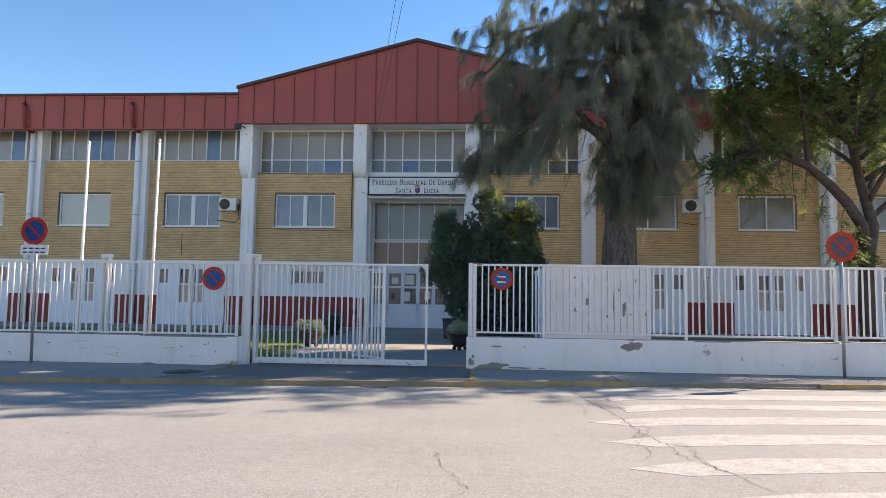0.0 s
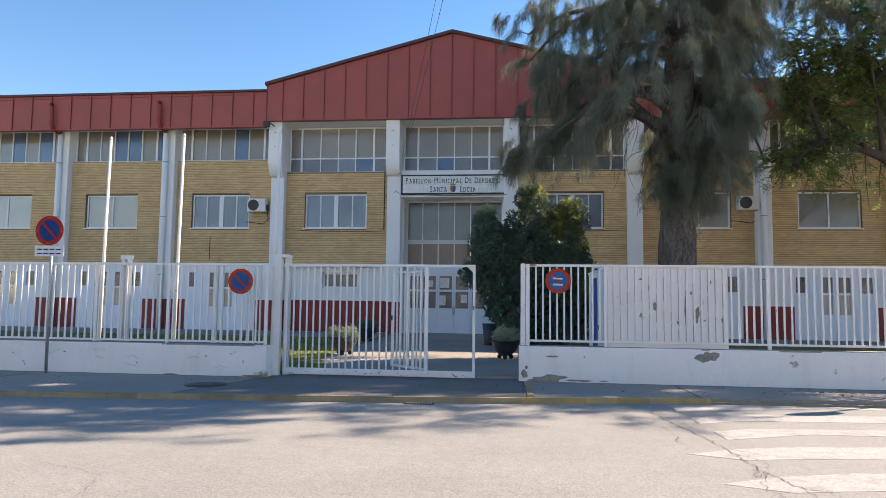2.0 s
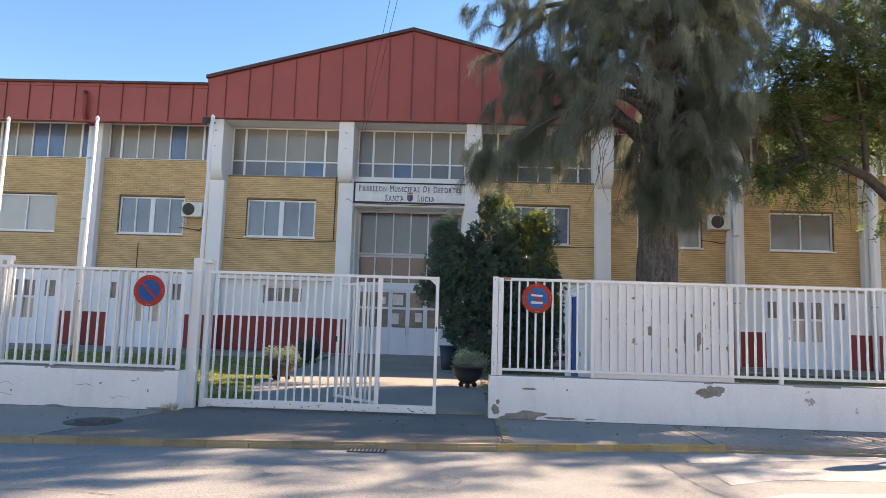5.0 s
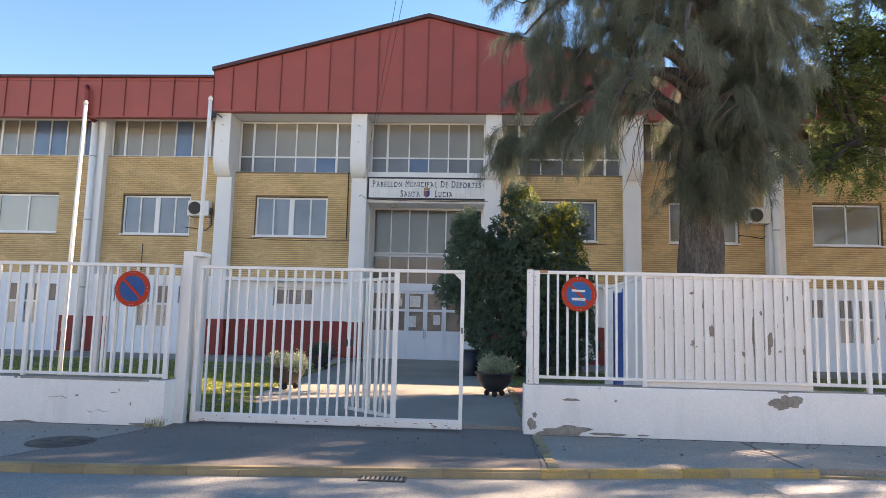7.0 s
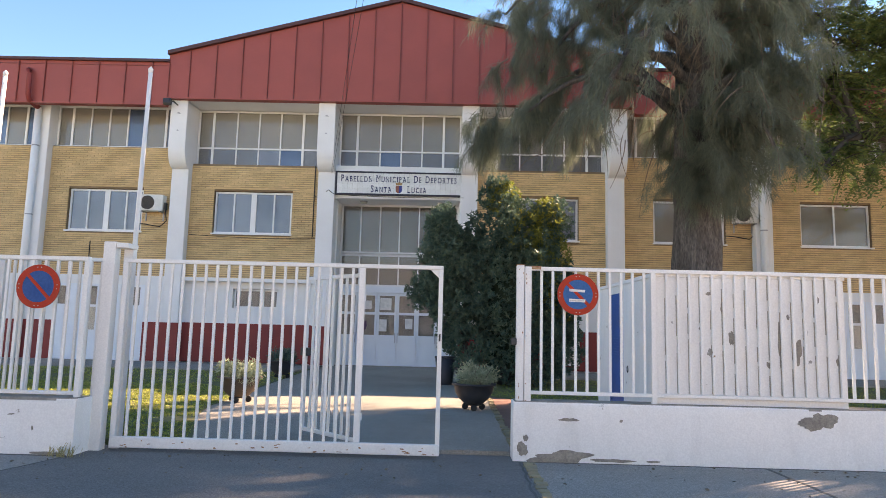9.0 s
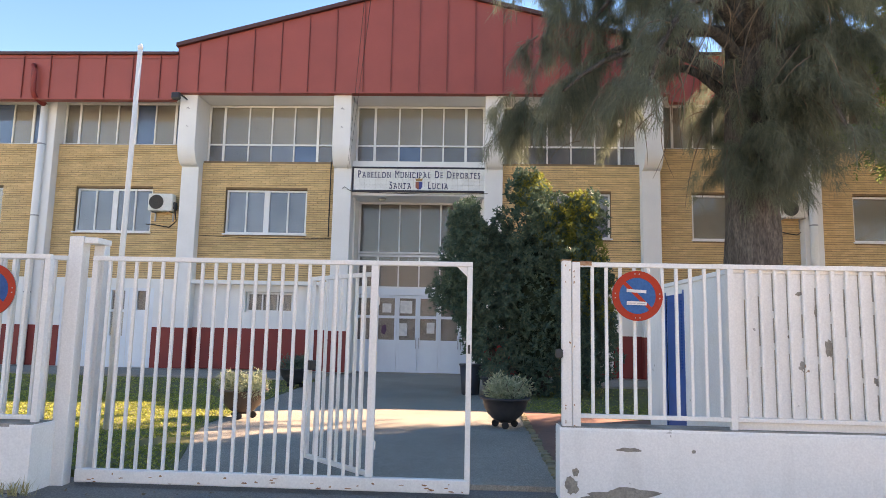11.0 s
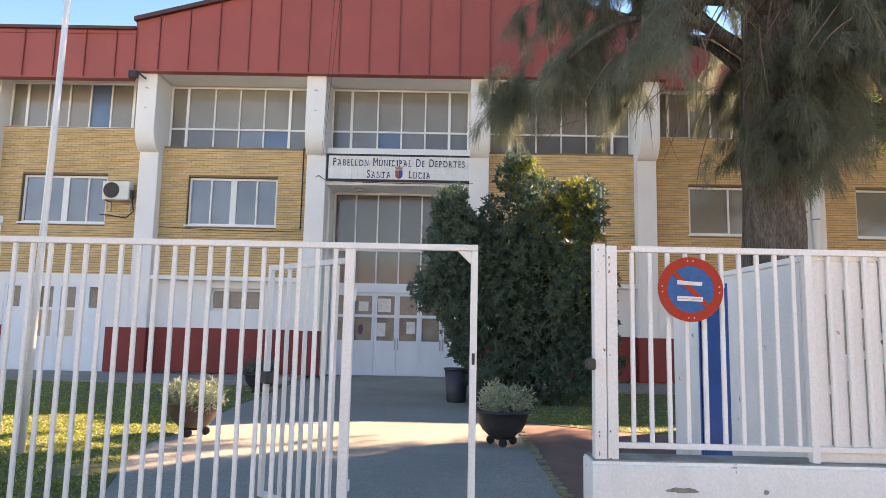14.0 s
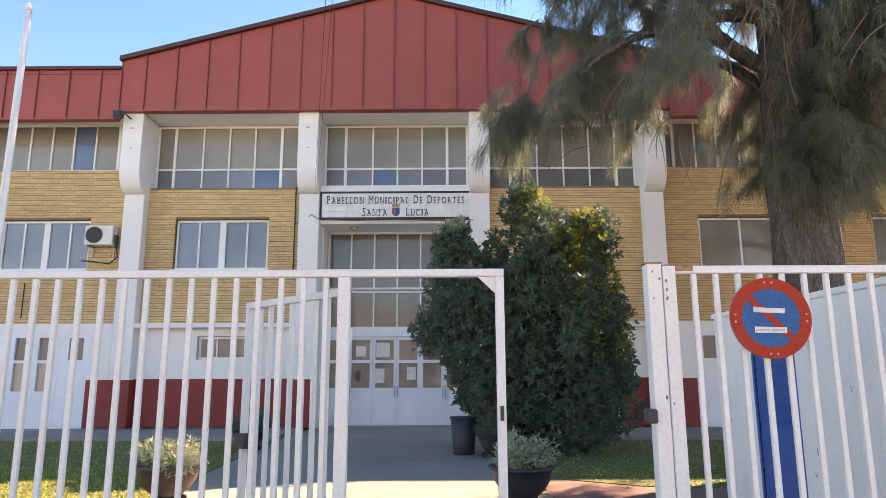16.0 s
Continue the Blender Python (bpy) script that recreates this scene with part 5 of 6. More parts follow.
def round_sign(cx, y, cz, rad, blue, label, cross=False, strips=False, thick=0.012, red=M_SIGNRED):
    s = thing("traffic_sign", cx, y, cz - rad, label, "traffic sign")
    part("plate", disc(bmesh.new(), cx, y + 0.004, cz, 0, rad, thick), M_GALV, s)
    part("blue_field", disc(bmesh.new(), cx, y, cz, 0, rad * 0.76, 0.004), blue, s)
    part("red_ring", disc(bmesh.new(), cx, y - 0.002, cz, rad * 0.72, rad, 0.006), red, s)
    for sg in ((1, -1) if cross else (1,)):
        d, w = rad * 0.74 * 0.7071, rad * 0.075
        part("red_stroke", prism(bmesh.new(), [(cx - sg * d - w * .7, cz + d - sg * w * .7), (cx - sg * d + w * .7, cz + d + sg * w * .7), (cx + sg * d + w * .7, cz - d + sg * w * .7), (cx + sg * d - w * .7, cz - d - sg * w * .7)], y - 0.0035 - 0.001 * (sg < 0), y - 0.0005), red, s)
    if strips:
        part("sticker", prism(bmesh.new(), [(cx - .1, cz + .034), (cx + .08, cz + .026), (cx + .084, cz + .054), (cx - .02, cz + .058), (cx - .1, cz + .066)], y - 0.006, y - 0.004), M_PAPER, s, "torn white sticker")
        part("sticker", prism(bmesh.new(), [(cx - .1, cz - .084), (cx + .083, cz - .088), (cx + .085, cz - .055), (cx - .1, cz - .049)], y - 0.006, y - 0.004), M_PAPER, s, "torn white sticker")
        part("lettering_bar", boxes((cx - .095, cx - .02, y - .008, y - .0062, cz - .073, cz - .066), (cx - .005, cx + .07, y - .008, y - .0062, cz - .074, cz - .067)), M_GALV, s)
    for k in range(8):
        a = (k // 2) * math.pi / 2 + (0.1 if k % 2 else -0.1)
        part("rivet", lathe_y(cx + rad * .88 * math.cos(a), y - .006, cz + rad * .88 * math.sin(a), 0.006), M_GALV, s)
    return s


def lathe_y(cx, y, cz, rad):
    return prism(bmesh.new(), [(cx + rad * math.cos(k * math.tau / 8), cz + rad * math.sin(k * math.tau / 8)) for k in range(8)], y, y + 0.006)


round_sign(0.527, YF - 0.06, 1.95, 0.235, M_SIGNBLUE, "round red and blue no-parking sign with stickers, fixed to the fence", strips=True)
round_sign(-5.53, YL - 0.06, 1.88, 0.245, M_SIGNMID, "round red and dark blue no-parking sign fixed to the fence")
s = round_sign(-9.26, 13.24, 2.82, 0.29, M_SIGNNAVY, "round red and dark blue no-parking sign on a post", red=M_SIGNDEEP)
part("post", tube(bmesh.new(), [(-9.2, 13.29, 0.08), (-9.24, 13.29, 3.1)], 0.03, 10), M_GALV, s)
part("plate_below", boxes((-9.54, -8.94, 13.24, 13.252, 2.32, 2.52)), M_PAPER, s, "white text plate")
for z in (2.45, 2.37):
    for k in range(4):
        part("lettering_bar", boxes((-9.49 + k * .13, -9.39 + k * .13, 13.236, 13.2395, z - .014, z + .014)), M_SIGNNAVY, s)
s = round_sign(7.21, 13.55, 2.65, 0.3, M_SIGNDARK, "faded round red no-stopping sign on a steel post", cross=True)
part("post", tube(bmesh.new(), [(7.21, 13.6, 0.08), (7.21, 13.6, 2.9)], 0.032, 10), M_GALV, s)

# ---- white hut behind the fence, with a blue louvred door in its side ----
hut = thing("hut", 2.5, 15, 0.1, "small white hut with flaking paint and a blue louvred door", "hut")
HX0, HX1, HY0, HY1, HZ = 1.44, 3.6, 14.005, 17.0, 2.225
part("front_wall", boxes((HX0, HX1, HY0, HY0 + .15, 0.7, HZ - .04), bevel=0.006), M_PEEL, hut, "flaking white front wall")
part("side_wall", boxes((HX0, HX0 + .15, HY0 + .151, 15.5, 0.1, HZ - .04), (HX0, HX0 + .15, 16.17, HY1, 0.1, HZ - .04), (HX0, HX0 + .15, 15.5, 16.17, 2.08, HZ - .04)), M_WALL, hut)
part("side_wall", boxes((HX1 - .15, HX1, HY0 + .151, HY1, 0.1, HZ - .04)), M_WALL, hut)
part("back_wall", boxes((HX0 + .151, HX1 - .151, HY1 - .15, HY1, 0.1, HZ - .04)), M_WALL, hut)
part("flat_roof", boxes((HX0 - .02, HX1 + .02, HY0 + 0.0, HY1 + .03, HZ - .039, HZ + .01), bevel=0.006), M_WALL, hut)
dr = part("door", boxes((HX0 + .012, HX0 + .06, 15.5, 16.17, 0.13, 2.08)), M_BLUEDOOR, hut, "blue painted metal door")
for k in range(22):
    z = 1.2 + k * 0.037
    o = part("louvre", boxes((HX0 - .002, HX0 + .011, 15.58, 16.09, z, z + .022)), M_BLUEDOOR)
    o.parent = dr
    o.matrix_parent_inverse = (hut.matrix_basis @ dr.matrix_parent_inverse).inverted()
part("door_frame", boxes((HX0 - .006, HX0 + .01, 15.46, 15.5, 0.13, 2.12), (HX0 - .006, HX0 + .01, 16.17, 16.21, 0.13, 2.12)), M_BLUEDOOR, hut)
part("ring_pull", tube(bmesh.new(), [(HX0 - .015, 15.2 + .025 * math.cos(a * math.tau / 12), 1.05 + .042 * math.sin(a * math.tau / 12)) for a in range(13)], 0.006, 5), M_IRON, hut)
rr = random.Random(41)
M_GRIMYSHADE = mat("grimy_shade", (0.36, 0.31, 0.26), (0.5, 0.45, 0.39), rough=0.9, scale=6, fine=50, bump=0.3)
for k in range(16):     # shade and grime painted in where the fence's tubes touch the wall
    x, z = 1.559 + k * 0.131, 0.86
    while z < 2.1:
        h = rr.uniform(.15, .7)
        w = rr.uniform(.017, .024)
        part("grimy_shade_line", boxes((x - w, x + w, HY0 - .002, HY0 + .004, z, min(z + h, 2.19))), M_GRIMYSHADE, hut)
        z += h + rr.uniform(.03, .25)
for cx, cz, w, h in ((3.05, 1.35, .1, .3), (2.85, 1.42, .05, .5), (2.3, 1.5, .06, .2), (2.72, 1.2, .07, .07), (3.5, 1.25, .04, .1), (2.05, 2.0, .06, .05), (2.2, 1.85, .04, .12), (3.15, 1.6, .04, .12), (1.95, 1.6, .04, .05), (2.6, 1.65, .03, .14), (2.95, 1.75, .04, .06), (2.48, 1.9, .03, .2), (3.3, 1.95, .03, .08)):
    part("bare_patch", prism(bmesh.new(), blob(cx, cz, w * 1.1, h * 1.1, int(cx * 50)), HY0 - .004, HY0 + .01), M_MORTAR, hut)


# ---- trees ----
def rnd_unit(g, n):
    v = g.normal(size=(n, 3))
    return v / np.linalg.norm(v, axis=1, keepdims=True)


def needle_mesh(name, roots, dirs, lengths, width, droop, material, parent, g):
    """Thin strips that start at roots, run along dirs and bend down; two quads each."""
    n = len(roots)
    side = np.cross(dirs, rnd_unit(g, n))
    side /= np.linalg.norm(side, axis=1, keepdims=True) + 1e-9
    side *= width / 2
    mid = roots + dirs * lengths[:, None] * 0.5
    mid[:, 2] -= droop * lengths * 0.12
    tip = roots + dirs * lengths[:, None] * 0.9
    tip[:, 2] -= droop * lengths * 0.5
    verts = np.stack([roots - side, roots + side, mid + side, mid - side, tip], axis=1).reshape(-1, 3)
    base = np.arange(n)[:, None] * 5
    quads = (base + np.array([0, 1, 2, 3])).tolist()
    tris = (base + np.array([3, 2, 4])).tolist()
    return raw(name, verts.tolist(), quads + tris, material, parent)


def leaf_mesh(name, at, along, size, aspect, material, parent, g):
    """Pointed leaves folded along the middle."""
    n = len(at)
    side = np.cross(along, rnd_unit(g, n))
    side /= np.linalg.norm(side, axis=1, keepdims=True) + 1e-9
    up = np.cross(side, along)
    L = size[:, None]
    verts = np.stack([at, at + along * L * .45 + side * L * aspect * .5 + up * L * .06, at + along * L, at + along * L * .45 - side * L * aspect * .5 + up * L * .06], axis=1).reshape(-1, 3)
    base = np.arange(n)[:, None] * 4
    return raw(name, verts.tolist(), (base + np.array([0, 1, 2])).tolist() + (base + np.array([0, 2, 3])).tolist(), material, parent)


def bent(a, mid, b, n=7):
    """Points on a curve from a by way of mid to b."""
    a, m, b = Vector(a), Vector(mid), Vector(b)
    return [(1 - t) ** 2 * a + 2 * t * (1 - t) * m + t * t * b for t in (k / n for k in range(n + 1))]


# she-oak: thick trunk, rising limbs, hanging grey-green needle sprays
TX, TY = 4.2, 20.15
oak = thing("tree", TX, TY, Z_YARD, "tall she-oak with thick furrowed trunk and drooping grey-green needles", "tree")
g = np.random.default_rng(5)
r = random.Random(5)
bm = bmesh.new()
path = [(TX, TY, 0.05), (TX - .02, TY, .4), (TX, TY, 1.2), (TX + .02, TY, 3.0), (TX + .03, TY + .05, 5), (TX + .1, TY + .1, 7.5), (TX + .2, TY, 9.6), (TX + .15, TY, 11.8), (TX, TY, 15.6)]
tube(bm, path, [.64, .56, .51, .485, .45, .41, .33, .23, .06], 26)
bmesh.ops.subdivide_edges(bm, edges=[e for e in bm.edges if abs(e.verts[0].co.z - e.verts[1].co.z) > .3], cuts=4)
for v in bm.verts:
    a = math.atan2(v.co.y - TY, v.co.x - TX)
    k = noise.noise(Vector((math.cos(a) * 4.5, math.sin(a) * 5.5, v.co.z * 0.7))) * 0.07
    v.co.x += math.cos(a) * k
    v.co.y += math.sin(a) * k
part("trunk", bm, M_BARK, oak, "furrowed grey-brown trunk")
sub_paths = []
specs = []
for k in range(27):
    a = k * 2.399 + r.uniform(-.3, .3)
    h = 5.6 + 5.6 * (k / 27) + r.uniform(-.4, .4)
    L = (3.9 if h < 10 else 3.9 - (h - 10) * 0.32) * r.uniform(.72, 1.1)
    if math.cos(a) > 0.3:
        L *= 1.12 if h > 9.3 else 0.6
    if math.sin(a) > 0.2:
        L *= 0.72
    specs.append((a, h, L, r.uniform(0.8, 1.9), r.uniform(1.0, 2.6) * (.65 if math.cos(a) < -.3 else 1)))
# two limbs that stand out
specs += [(math.pi + 0.25, 8.3, 3.6, 0.9, 2.4), (math.pi - 0.35, 7.4, 4.5, 0.7, 2.2), (math.pi + .7, 6.6, 3.6, .9, 1.9), (-2.3, 7.0, 4.2, 1.0, 2.8), (math.pi - .1, 9.5, 4.2, .8, .8), (.15, 9.6, 5.0, 1.2, 1.0), (-.35, 9.9, 5.2, 1.4, 1.2), (.3, 10.4, 4.8, 1.2, 1.2), (-.7, 9.8, 4.6, 1.1, 1.0), (-.15, 10.8, 4.6, 1.0, 1.0)]
bml = bmesh.new()
for a, h, L, rise, fall in specs:
    d = Vector((math.cos(a), math.sin(a), 0))
    p0 = Vector((TX + .1, TY + .03, h))
    top = p0 + d * L * 0.55 + Vector((0, 0, rise * 1.6))
    end = p0 + d * L + Vector((0, 0, rise - fall))
    pts = bent(p0, top, end, 9)
    tube(bml, pts, [.13 - .0115 * i for i in range(10)], 7)
    for i in range(3, 10):
        for s in range(2 if d.x < -.3 else 3):
            q = pts[i]
            sd = (d * r.uniform(.2, 1) + Vector((-d.y, d.x, 0)) * r.uniform(-1.2, 1.2)).normalized()
            sl = r.uniform(.5, 1.35)
            e = q + sd * sl * .7 + Vector((0, 0, -sl * r.uniform(.35, 1.0)))
            sub = bent(q, q + sd * sl * .55 + Vector((0, 0, .1)), e, 4)
            sub_paths.append(sub)
tube(bml, bent((3.95, 20.1, 6.5), (2.6, 20.1, 7.0), (2.35, 20.0, 9.2), 9), [.14 - .008 * i for i in range(10)], 9)
part("limb", bml, M_BARK, oak, "rising limbs with drooping ends")
# hanging skirt close round the trunk, down to about four metres
for k in range(185):
    a, h = r.uniform(0, math.tau), 5.0 + 5.6 * r.random() ** 1.2
    d = Vector((math.cos(a), math.sin(a), 0))
    reach = r.uniform(.4, 1.0) if h < 6.5 else r.uniform(.6, 2.2)
    q = Vector((TX, TY, h)) + d * r.uniform(.3, .9)
    e = q + d * reach + Vector((0, 0, -r.uniform(.3, 1.1)))
    if e.x > TX - 1.0 or e.z > 6.4:
        sub_paths.append(bent(q, q + d * reach * .7 + Vector((0, 0, .2)), e, 4))
for k in range(110):
    a, h = r.gauss(-1.6, 1.3), r.uniform(4.3, 6.4)
    d = Vector((math.cos(a), math.sin(a), 0))
    q = Vector((TX, TY, h)) + d * r.uniform(.35, .8)
    reach = r.uniform(.15, .8)
    e = q + d * reach + Vector((r.uniform(-.3, .3), 0, -r.uniform(.2, .6)))
    if e.x > TX - .8:
        sub_paths.append(bent(q, q + d * reach * .7 + Vector((0, 0, .12)), e, 4))
# curtains that hang on the far and near sides, broadening the crown
for k in range(340):
    a = r.uniform(0, math.tau)
    h = 6.2 + 5.2 * r.random() ** .9
    if math.cos(a) < -.25 and h < 9 and r.random() < .65:
        continue
    rad = (r.uniform(1.2, 3.7) if math.cos(a) < .2 else r.uniform(.8, 1.7 + .35 * max(0, h - 6.2) if h < 9.6 else 5.0)) * (1 if h < 11 else 1 - (h - 11) * .1) * (.7 if math.sin(a) > .2 else 1)
    d = Vector((math.cos(a), math.sin(a), 0))
    q = Vector((TX, TY, h)) + d * rad
    L = r.uniform(.5, 1.2)
    e = q + d * L * .45 + Vector((r.uniform(-.3, .3), r.uniform(-.3, .3), -L * r.uniform(.6, 1.1)))
    sub_paths.append(bent(q, q + d * L * .4, e, 4))
# thin spots beside and before the trunk, where sky and bark show through
clumps = [Vector((1.3, 20.0, 6.3)), Vector((.8, 19.9, 6.0)), Vector((.3, 20.1, 5.9)), Vector((-.2, 20.0, 5.75)), Vector((-.1, 20.2, 10.0)), Vector((.5, 20.3, 10.2)), Vector((1.1, 20.3, 10.2))]
clumps += [Vector((r.uniform(.3, 2.6), r.uniform(18.9, 21.4), r.uniform(6.3, 10.4))) for _ in range(9)]
for c in clumps:
    for n in range(9):
        q = c + Vector((r.gauss(0, .32), r.gauss(0, .32), r.uniform(-.1, .4)))
        e = q + Vector((r.gauss(-.1, .25), r.gauss(0, .25), -r.uniform(.4, .9)))
        sub_paths.append(bent(q, q.lerp(e, .4) + Vector((-.1, 0, .12)), e, 4))
for k in range(120):
    a, h = r.uniform(0, math.tau), r.uniform(11.0, 15.6)
    d = Vector((math.cos(a), math.sin(a), 0))
    q = Vector((TX, TY, h)) + d * r.uniform(.2, 1) * (4.2 - (h - 11) * .7)
    e = q + d * .5 + Vector((0, 0, -r.uniform(.5, 1.0)))
    sub_paths.append(bent(q, q + d * .4, e, 4))


def spared(p):
    m = p[2]
    if 2.4 < m.x < 3.7 and 5.3 < m.z < 8.4:
        return r.random() < .22
    if m.y < TY and abs(m.x - TX) < .55 and m.z > 5.5:
        return r.random() < .4
    if m.x < 2.4 and m.z > 6.3 and r.random() < .22:
        return False
    return m.x < TX + 1.6 + .52 * max(0, m.z - 6.3) or m.z > 9.2


sub_paths = [p for p in sub_paths if spared(p)]
bmt = bmesh.new()
for sub in sub_paths[::2]:
    tube(bmt, sub, [.018, .015, .012, .009, .005], 4, cap=False)
for k in range(90):
    a, h = r.gauss(math.pi + .3, .8), r.uniform(5.6, 8.6)
    q = Vector((TX, TY, h)) + Vector((math.cos(a), math.sin(a), 0)) * r.uniform(.8, 3.4)
    e = q + Vector((r.uniform(-.7, .3), r.uniform(-.4, .4), -r.uniform(.5, 1.5)))
    tube(bmt, bent(q, q.lerp(e, .5) + Vector((r.uniform(-.3, .3), r.uniform(-.2, .2), .15)), e, 6), [.011, .01, .009, .008, .007, .005, .003], 4, cap=False)
tagged(part("twig", bmt, M_TWIG, oak), kind="stuff")
roots, dirs, lens = [], [], []
for sub in sub_paths:
    line = np.array([tuple(p) for p in sub])
    out = (line[-1] - line[0]) / np.linalg.norm(line[-1] - line[0])
    t = np.repeat(g.uniform(.1, 1, 19) * 3.999, 15)
    i = t.astype(int)
    q = line[i] + (line[i + 1] - line[i]) * (t - i)[:, None]
    dv = out * .35 + g.normal(size=q.shape) * (.6, .6, .55) + (0, 0, -.45)
    roots.append(q + g.normal(size=q.shape) * .05)
    dirs.append(dv / np.linalg.norm(dv, axis=1, keepdims=True))
    lens.append(g.uniform(.12, .33, len(q)))
tagged(needle_mesh("needles", np.concatenate(roots), np.concatenate(dirs), np.concatenate(lens), 0.0068, 0.8, M_NEEDLE, oak, g), kind="stuff")

# broad-leaved tree behind the fence, leaning limbs and feathery pinnate leaves
BX, BY = 12.95, 23.0
tree = thing("tree", BX, BY, Z_YARD, "broad tree with dark leaning limbs and feathery green leaves", "tree")
part("trunk", tube(bmesh.new(), [(BX + .05, BY, .05), (BX, BY, .6), (BX - .05, BY, 1.6), (BX + .02, BY, 3.2), (BX + .25, BY, 4.15), (BX - .1, BY + .1, 5.8), (BX - .3, BY + .1, 6.9), (BX - .85, BY, 8.1), (BX - .9, BY, 9.8), (BX - .3, BY - .3, 13.0)], [.33, .27, .25, .25, .19, .15, .13, .11, .08, .04], 14), M_BARK2, tree, "dark trunk")
arc = [Vector(p) for p in ((BX, BY, 3.2), (BX - .12, BY - .03, 4.15), (BX - .6, BY - .06, 4.9), (BX - 1.15, BY - .1, 5.5), (BX - 1.9, BY - .2, 6.15), (BX - 2.45, BY - .3, 6.35), (BX - 2.95, BY - .4, 6.53), (BX - 3.7, BY - .4, 6.6))]
part("limb", tube(bmesh.new(), arc, [.21, .19, .18, .165, .15, .13, .11, .06], 10), M_BARK2, tree, "long arching limb")
r = random.Random(23)
limb_specs = [(arc[6], (BX - 4.0, BY - .3, 7.0), (BX - 5.2, BY - .2, 6.0)), (arc[7], (BX - 4.4, BY - .8, 6.4), (BX - 5.0, BY - 1.0, 5.5)), (arc[5], (BX - 2.9, BY - 1.0, 6.9), (BX - 3.4, BY - 1.4, 6.0)), (arc[5], (BX - 3.4, BY + .3, 8.0), (BX - 4.4, BY + .8, 8.6)), (arc[4], (BX - 2.2, BY - .7, 7.6), (BX - 2.7, BY - 1.2, 9.0))]
limb_specs += [((BX - .3, BY + .1, 6.9), (BX - 1.6, BY - .6, 8.3), (BX - 3.2, BY - 1.0, 9.6)), ((BX - .85, BY, 8.1), (BX - 2.0, BY + .6, 9.8), (BX - 3.6, BY + .9, 10.6)), ((BX - .85, BY, 8.1), (BX - 1.5, BY - 1.0, 9.4), (BX - 2.0, BY - 2.0, 10.2)), ((BX - .1, BY + .1, 5.8), (BX - .9, BY - 1.1, 7.0), (BX - 1.3, BY - 2.1, 7.6))]
for k in range(20):
    a = k * 2.399
    z0 = 4.4 + 5.2 * k / 20
    L = r.uniform(3.2, 5.0) * (1 if z0 < 8 else .8)
    d = Vector((math.cos(a) * L, math.sin(a) * L * .72, 0))
    if d.x < -1.5 and z0 < 6.5:
        continue
    p0 = Vector((BX + .2 - .11 * (z0 - 4.2), BY + .05, z0))
    limb_specs.append((p0, p0 + d * .5 + Vector((0, 0, r.uniform(1.4, 2.4))), p0 + d + Vector((0, 0, r.uniform(1.0, 2.6)))))
for k in range(14):
    a = k * 2.399 + .6
    L = r.uniform(2.4, 4.6)
    p0 = Vector((BX - .7, BY - .1, 9.4 + 3.2 * k / 14))
    d = Vector((math.cos(a) * L + .5, math.sin(a) * L * .8 - .7, 0))
    limb_specs.append((p0, p0 + d * .5 + Vector((0, 0, 1.2)), p0 + d + Vector((0, 0, r.uniform(.8, 2.2)))))
# Limbs out of view, added on this side to shade the pavement.
for x, y, z in ((14.2, 19.6, 8.6), (15.6, 19.9, 9.6), (16.8, 20.8, 10.6), (13.2, 19.4, 10.2), (15.0, 20.6, 11.6), (17.2, 21.8, 9.2), (16.2, 19.8, 11.8)):
    limb_specs.append(((BX - .3, BY + .1, 6.9), ((BX + x) / 2, (BY + y) / 2, z - .2), (x, y, z)))
limb_specs += [(arc[7], (BX - 4.1, BY - .2, 7.6), (BX - 4.9, BY - .4, 8.6)), ((BX - .85, BY, 8.1), (BX - 2.7, BY - .4, 9.3), (BX - 4.4, BY - .7, 9.0)), (arc[7], (BX - 4.2, BY - .5, 8.2), (BX - 4.6, BY - .6, 9.6)), ((BX - .85, BY, 8.1), (BX - 3.0, BY - .3, 9.6), (BX - 5.0, BY - .4, 9.9))]
tips = []
for a, m, b in limb_specs:
    pts = bent(a, m, b, 8)
    part("limb", tube(bmesh.new(), pts, [.1 - .009 * i for i in range(9)], 8), M_BARK2, tree)
    tips += pts[3:]
low = bent((BX - .03, BY, 2.9), (BX - .5, BY - .5, 3.6), (BX - 1.1, BY - .8, 3.3), 6)
part("limb", tube(bmesh.new(), low, [.05, .045, .04, .035, .03, .025, .015], 6), M_BARK2, tree)
bmt = bmesh.new()
at, along, size = [], [], []


def fronds(pts, d, count):
    """Feathery compound leaves along a twig."""
    for f in range(count):
        t = r.uniform(.2, 1) * 3.999
        i = int(t)
        p = pts[i].lerp(pts[i + 1], t - i)
        fd = (d * .6 + Vector((r.gauss(0, .7), r.gauss(0, .7), r.gauss(-.55, .4)))).normalized()
        sd = fd.cross(Vector((r.gauss(0, .3), r.gauss(0, .3), 1))).normalized()
        fl_ = r.uniform(.3, .52)
        for n in range(7):
            for s in (-1, 1):
                at.append(p + fd * fl_ * (n + .6) / 7 + Vector((0, 0, -.1 * (n / 7) ** 2)))
                along.append((sd * s + fd * .5 + Vector((0, 0, -.15))).normalized())
                size.append(r.uniform(.09, .15))


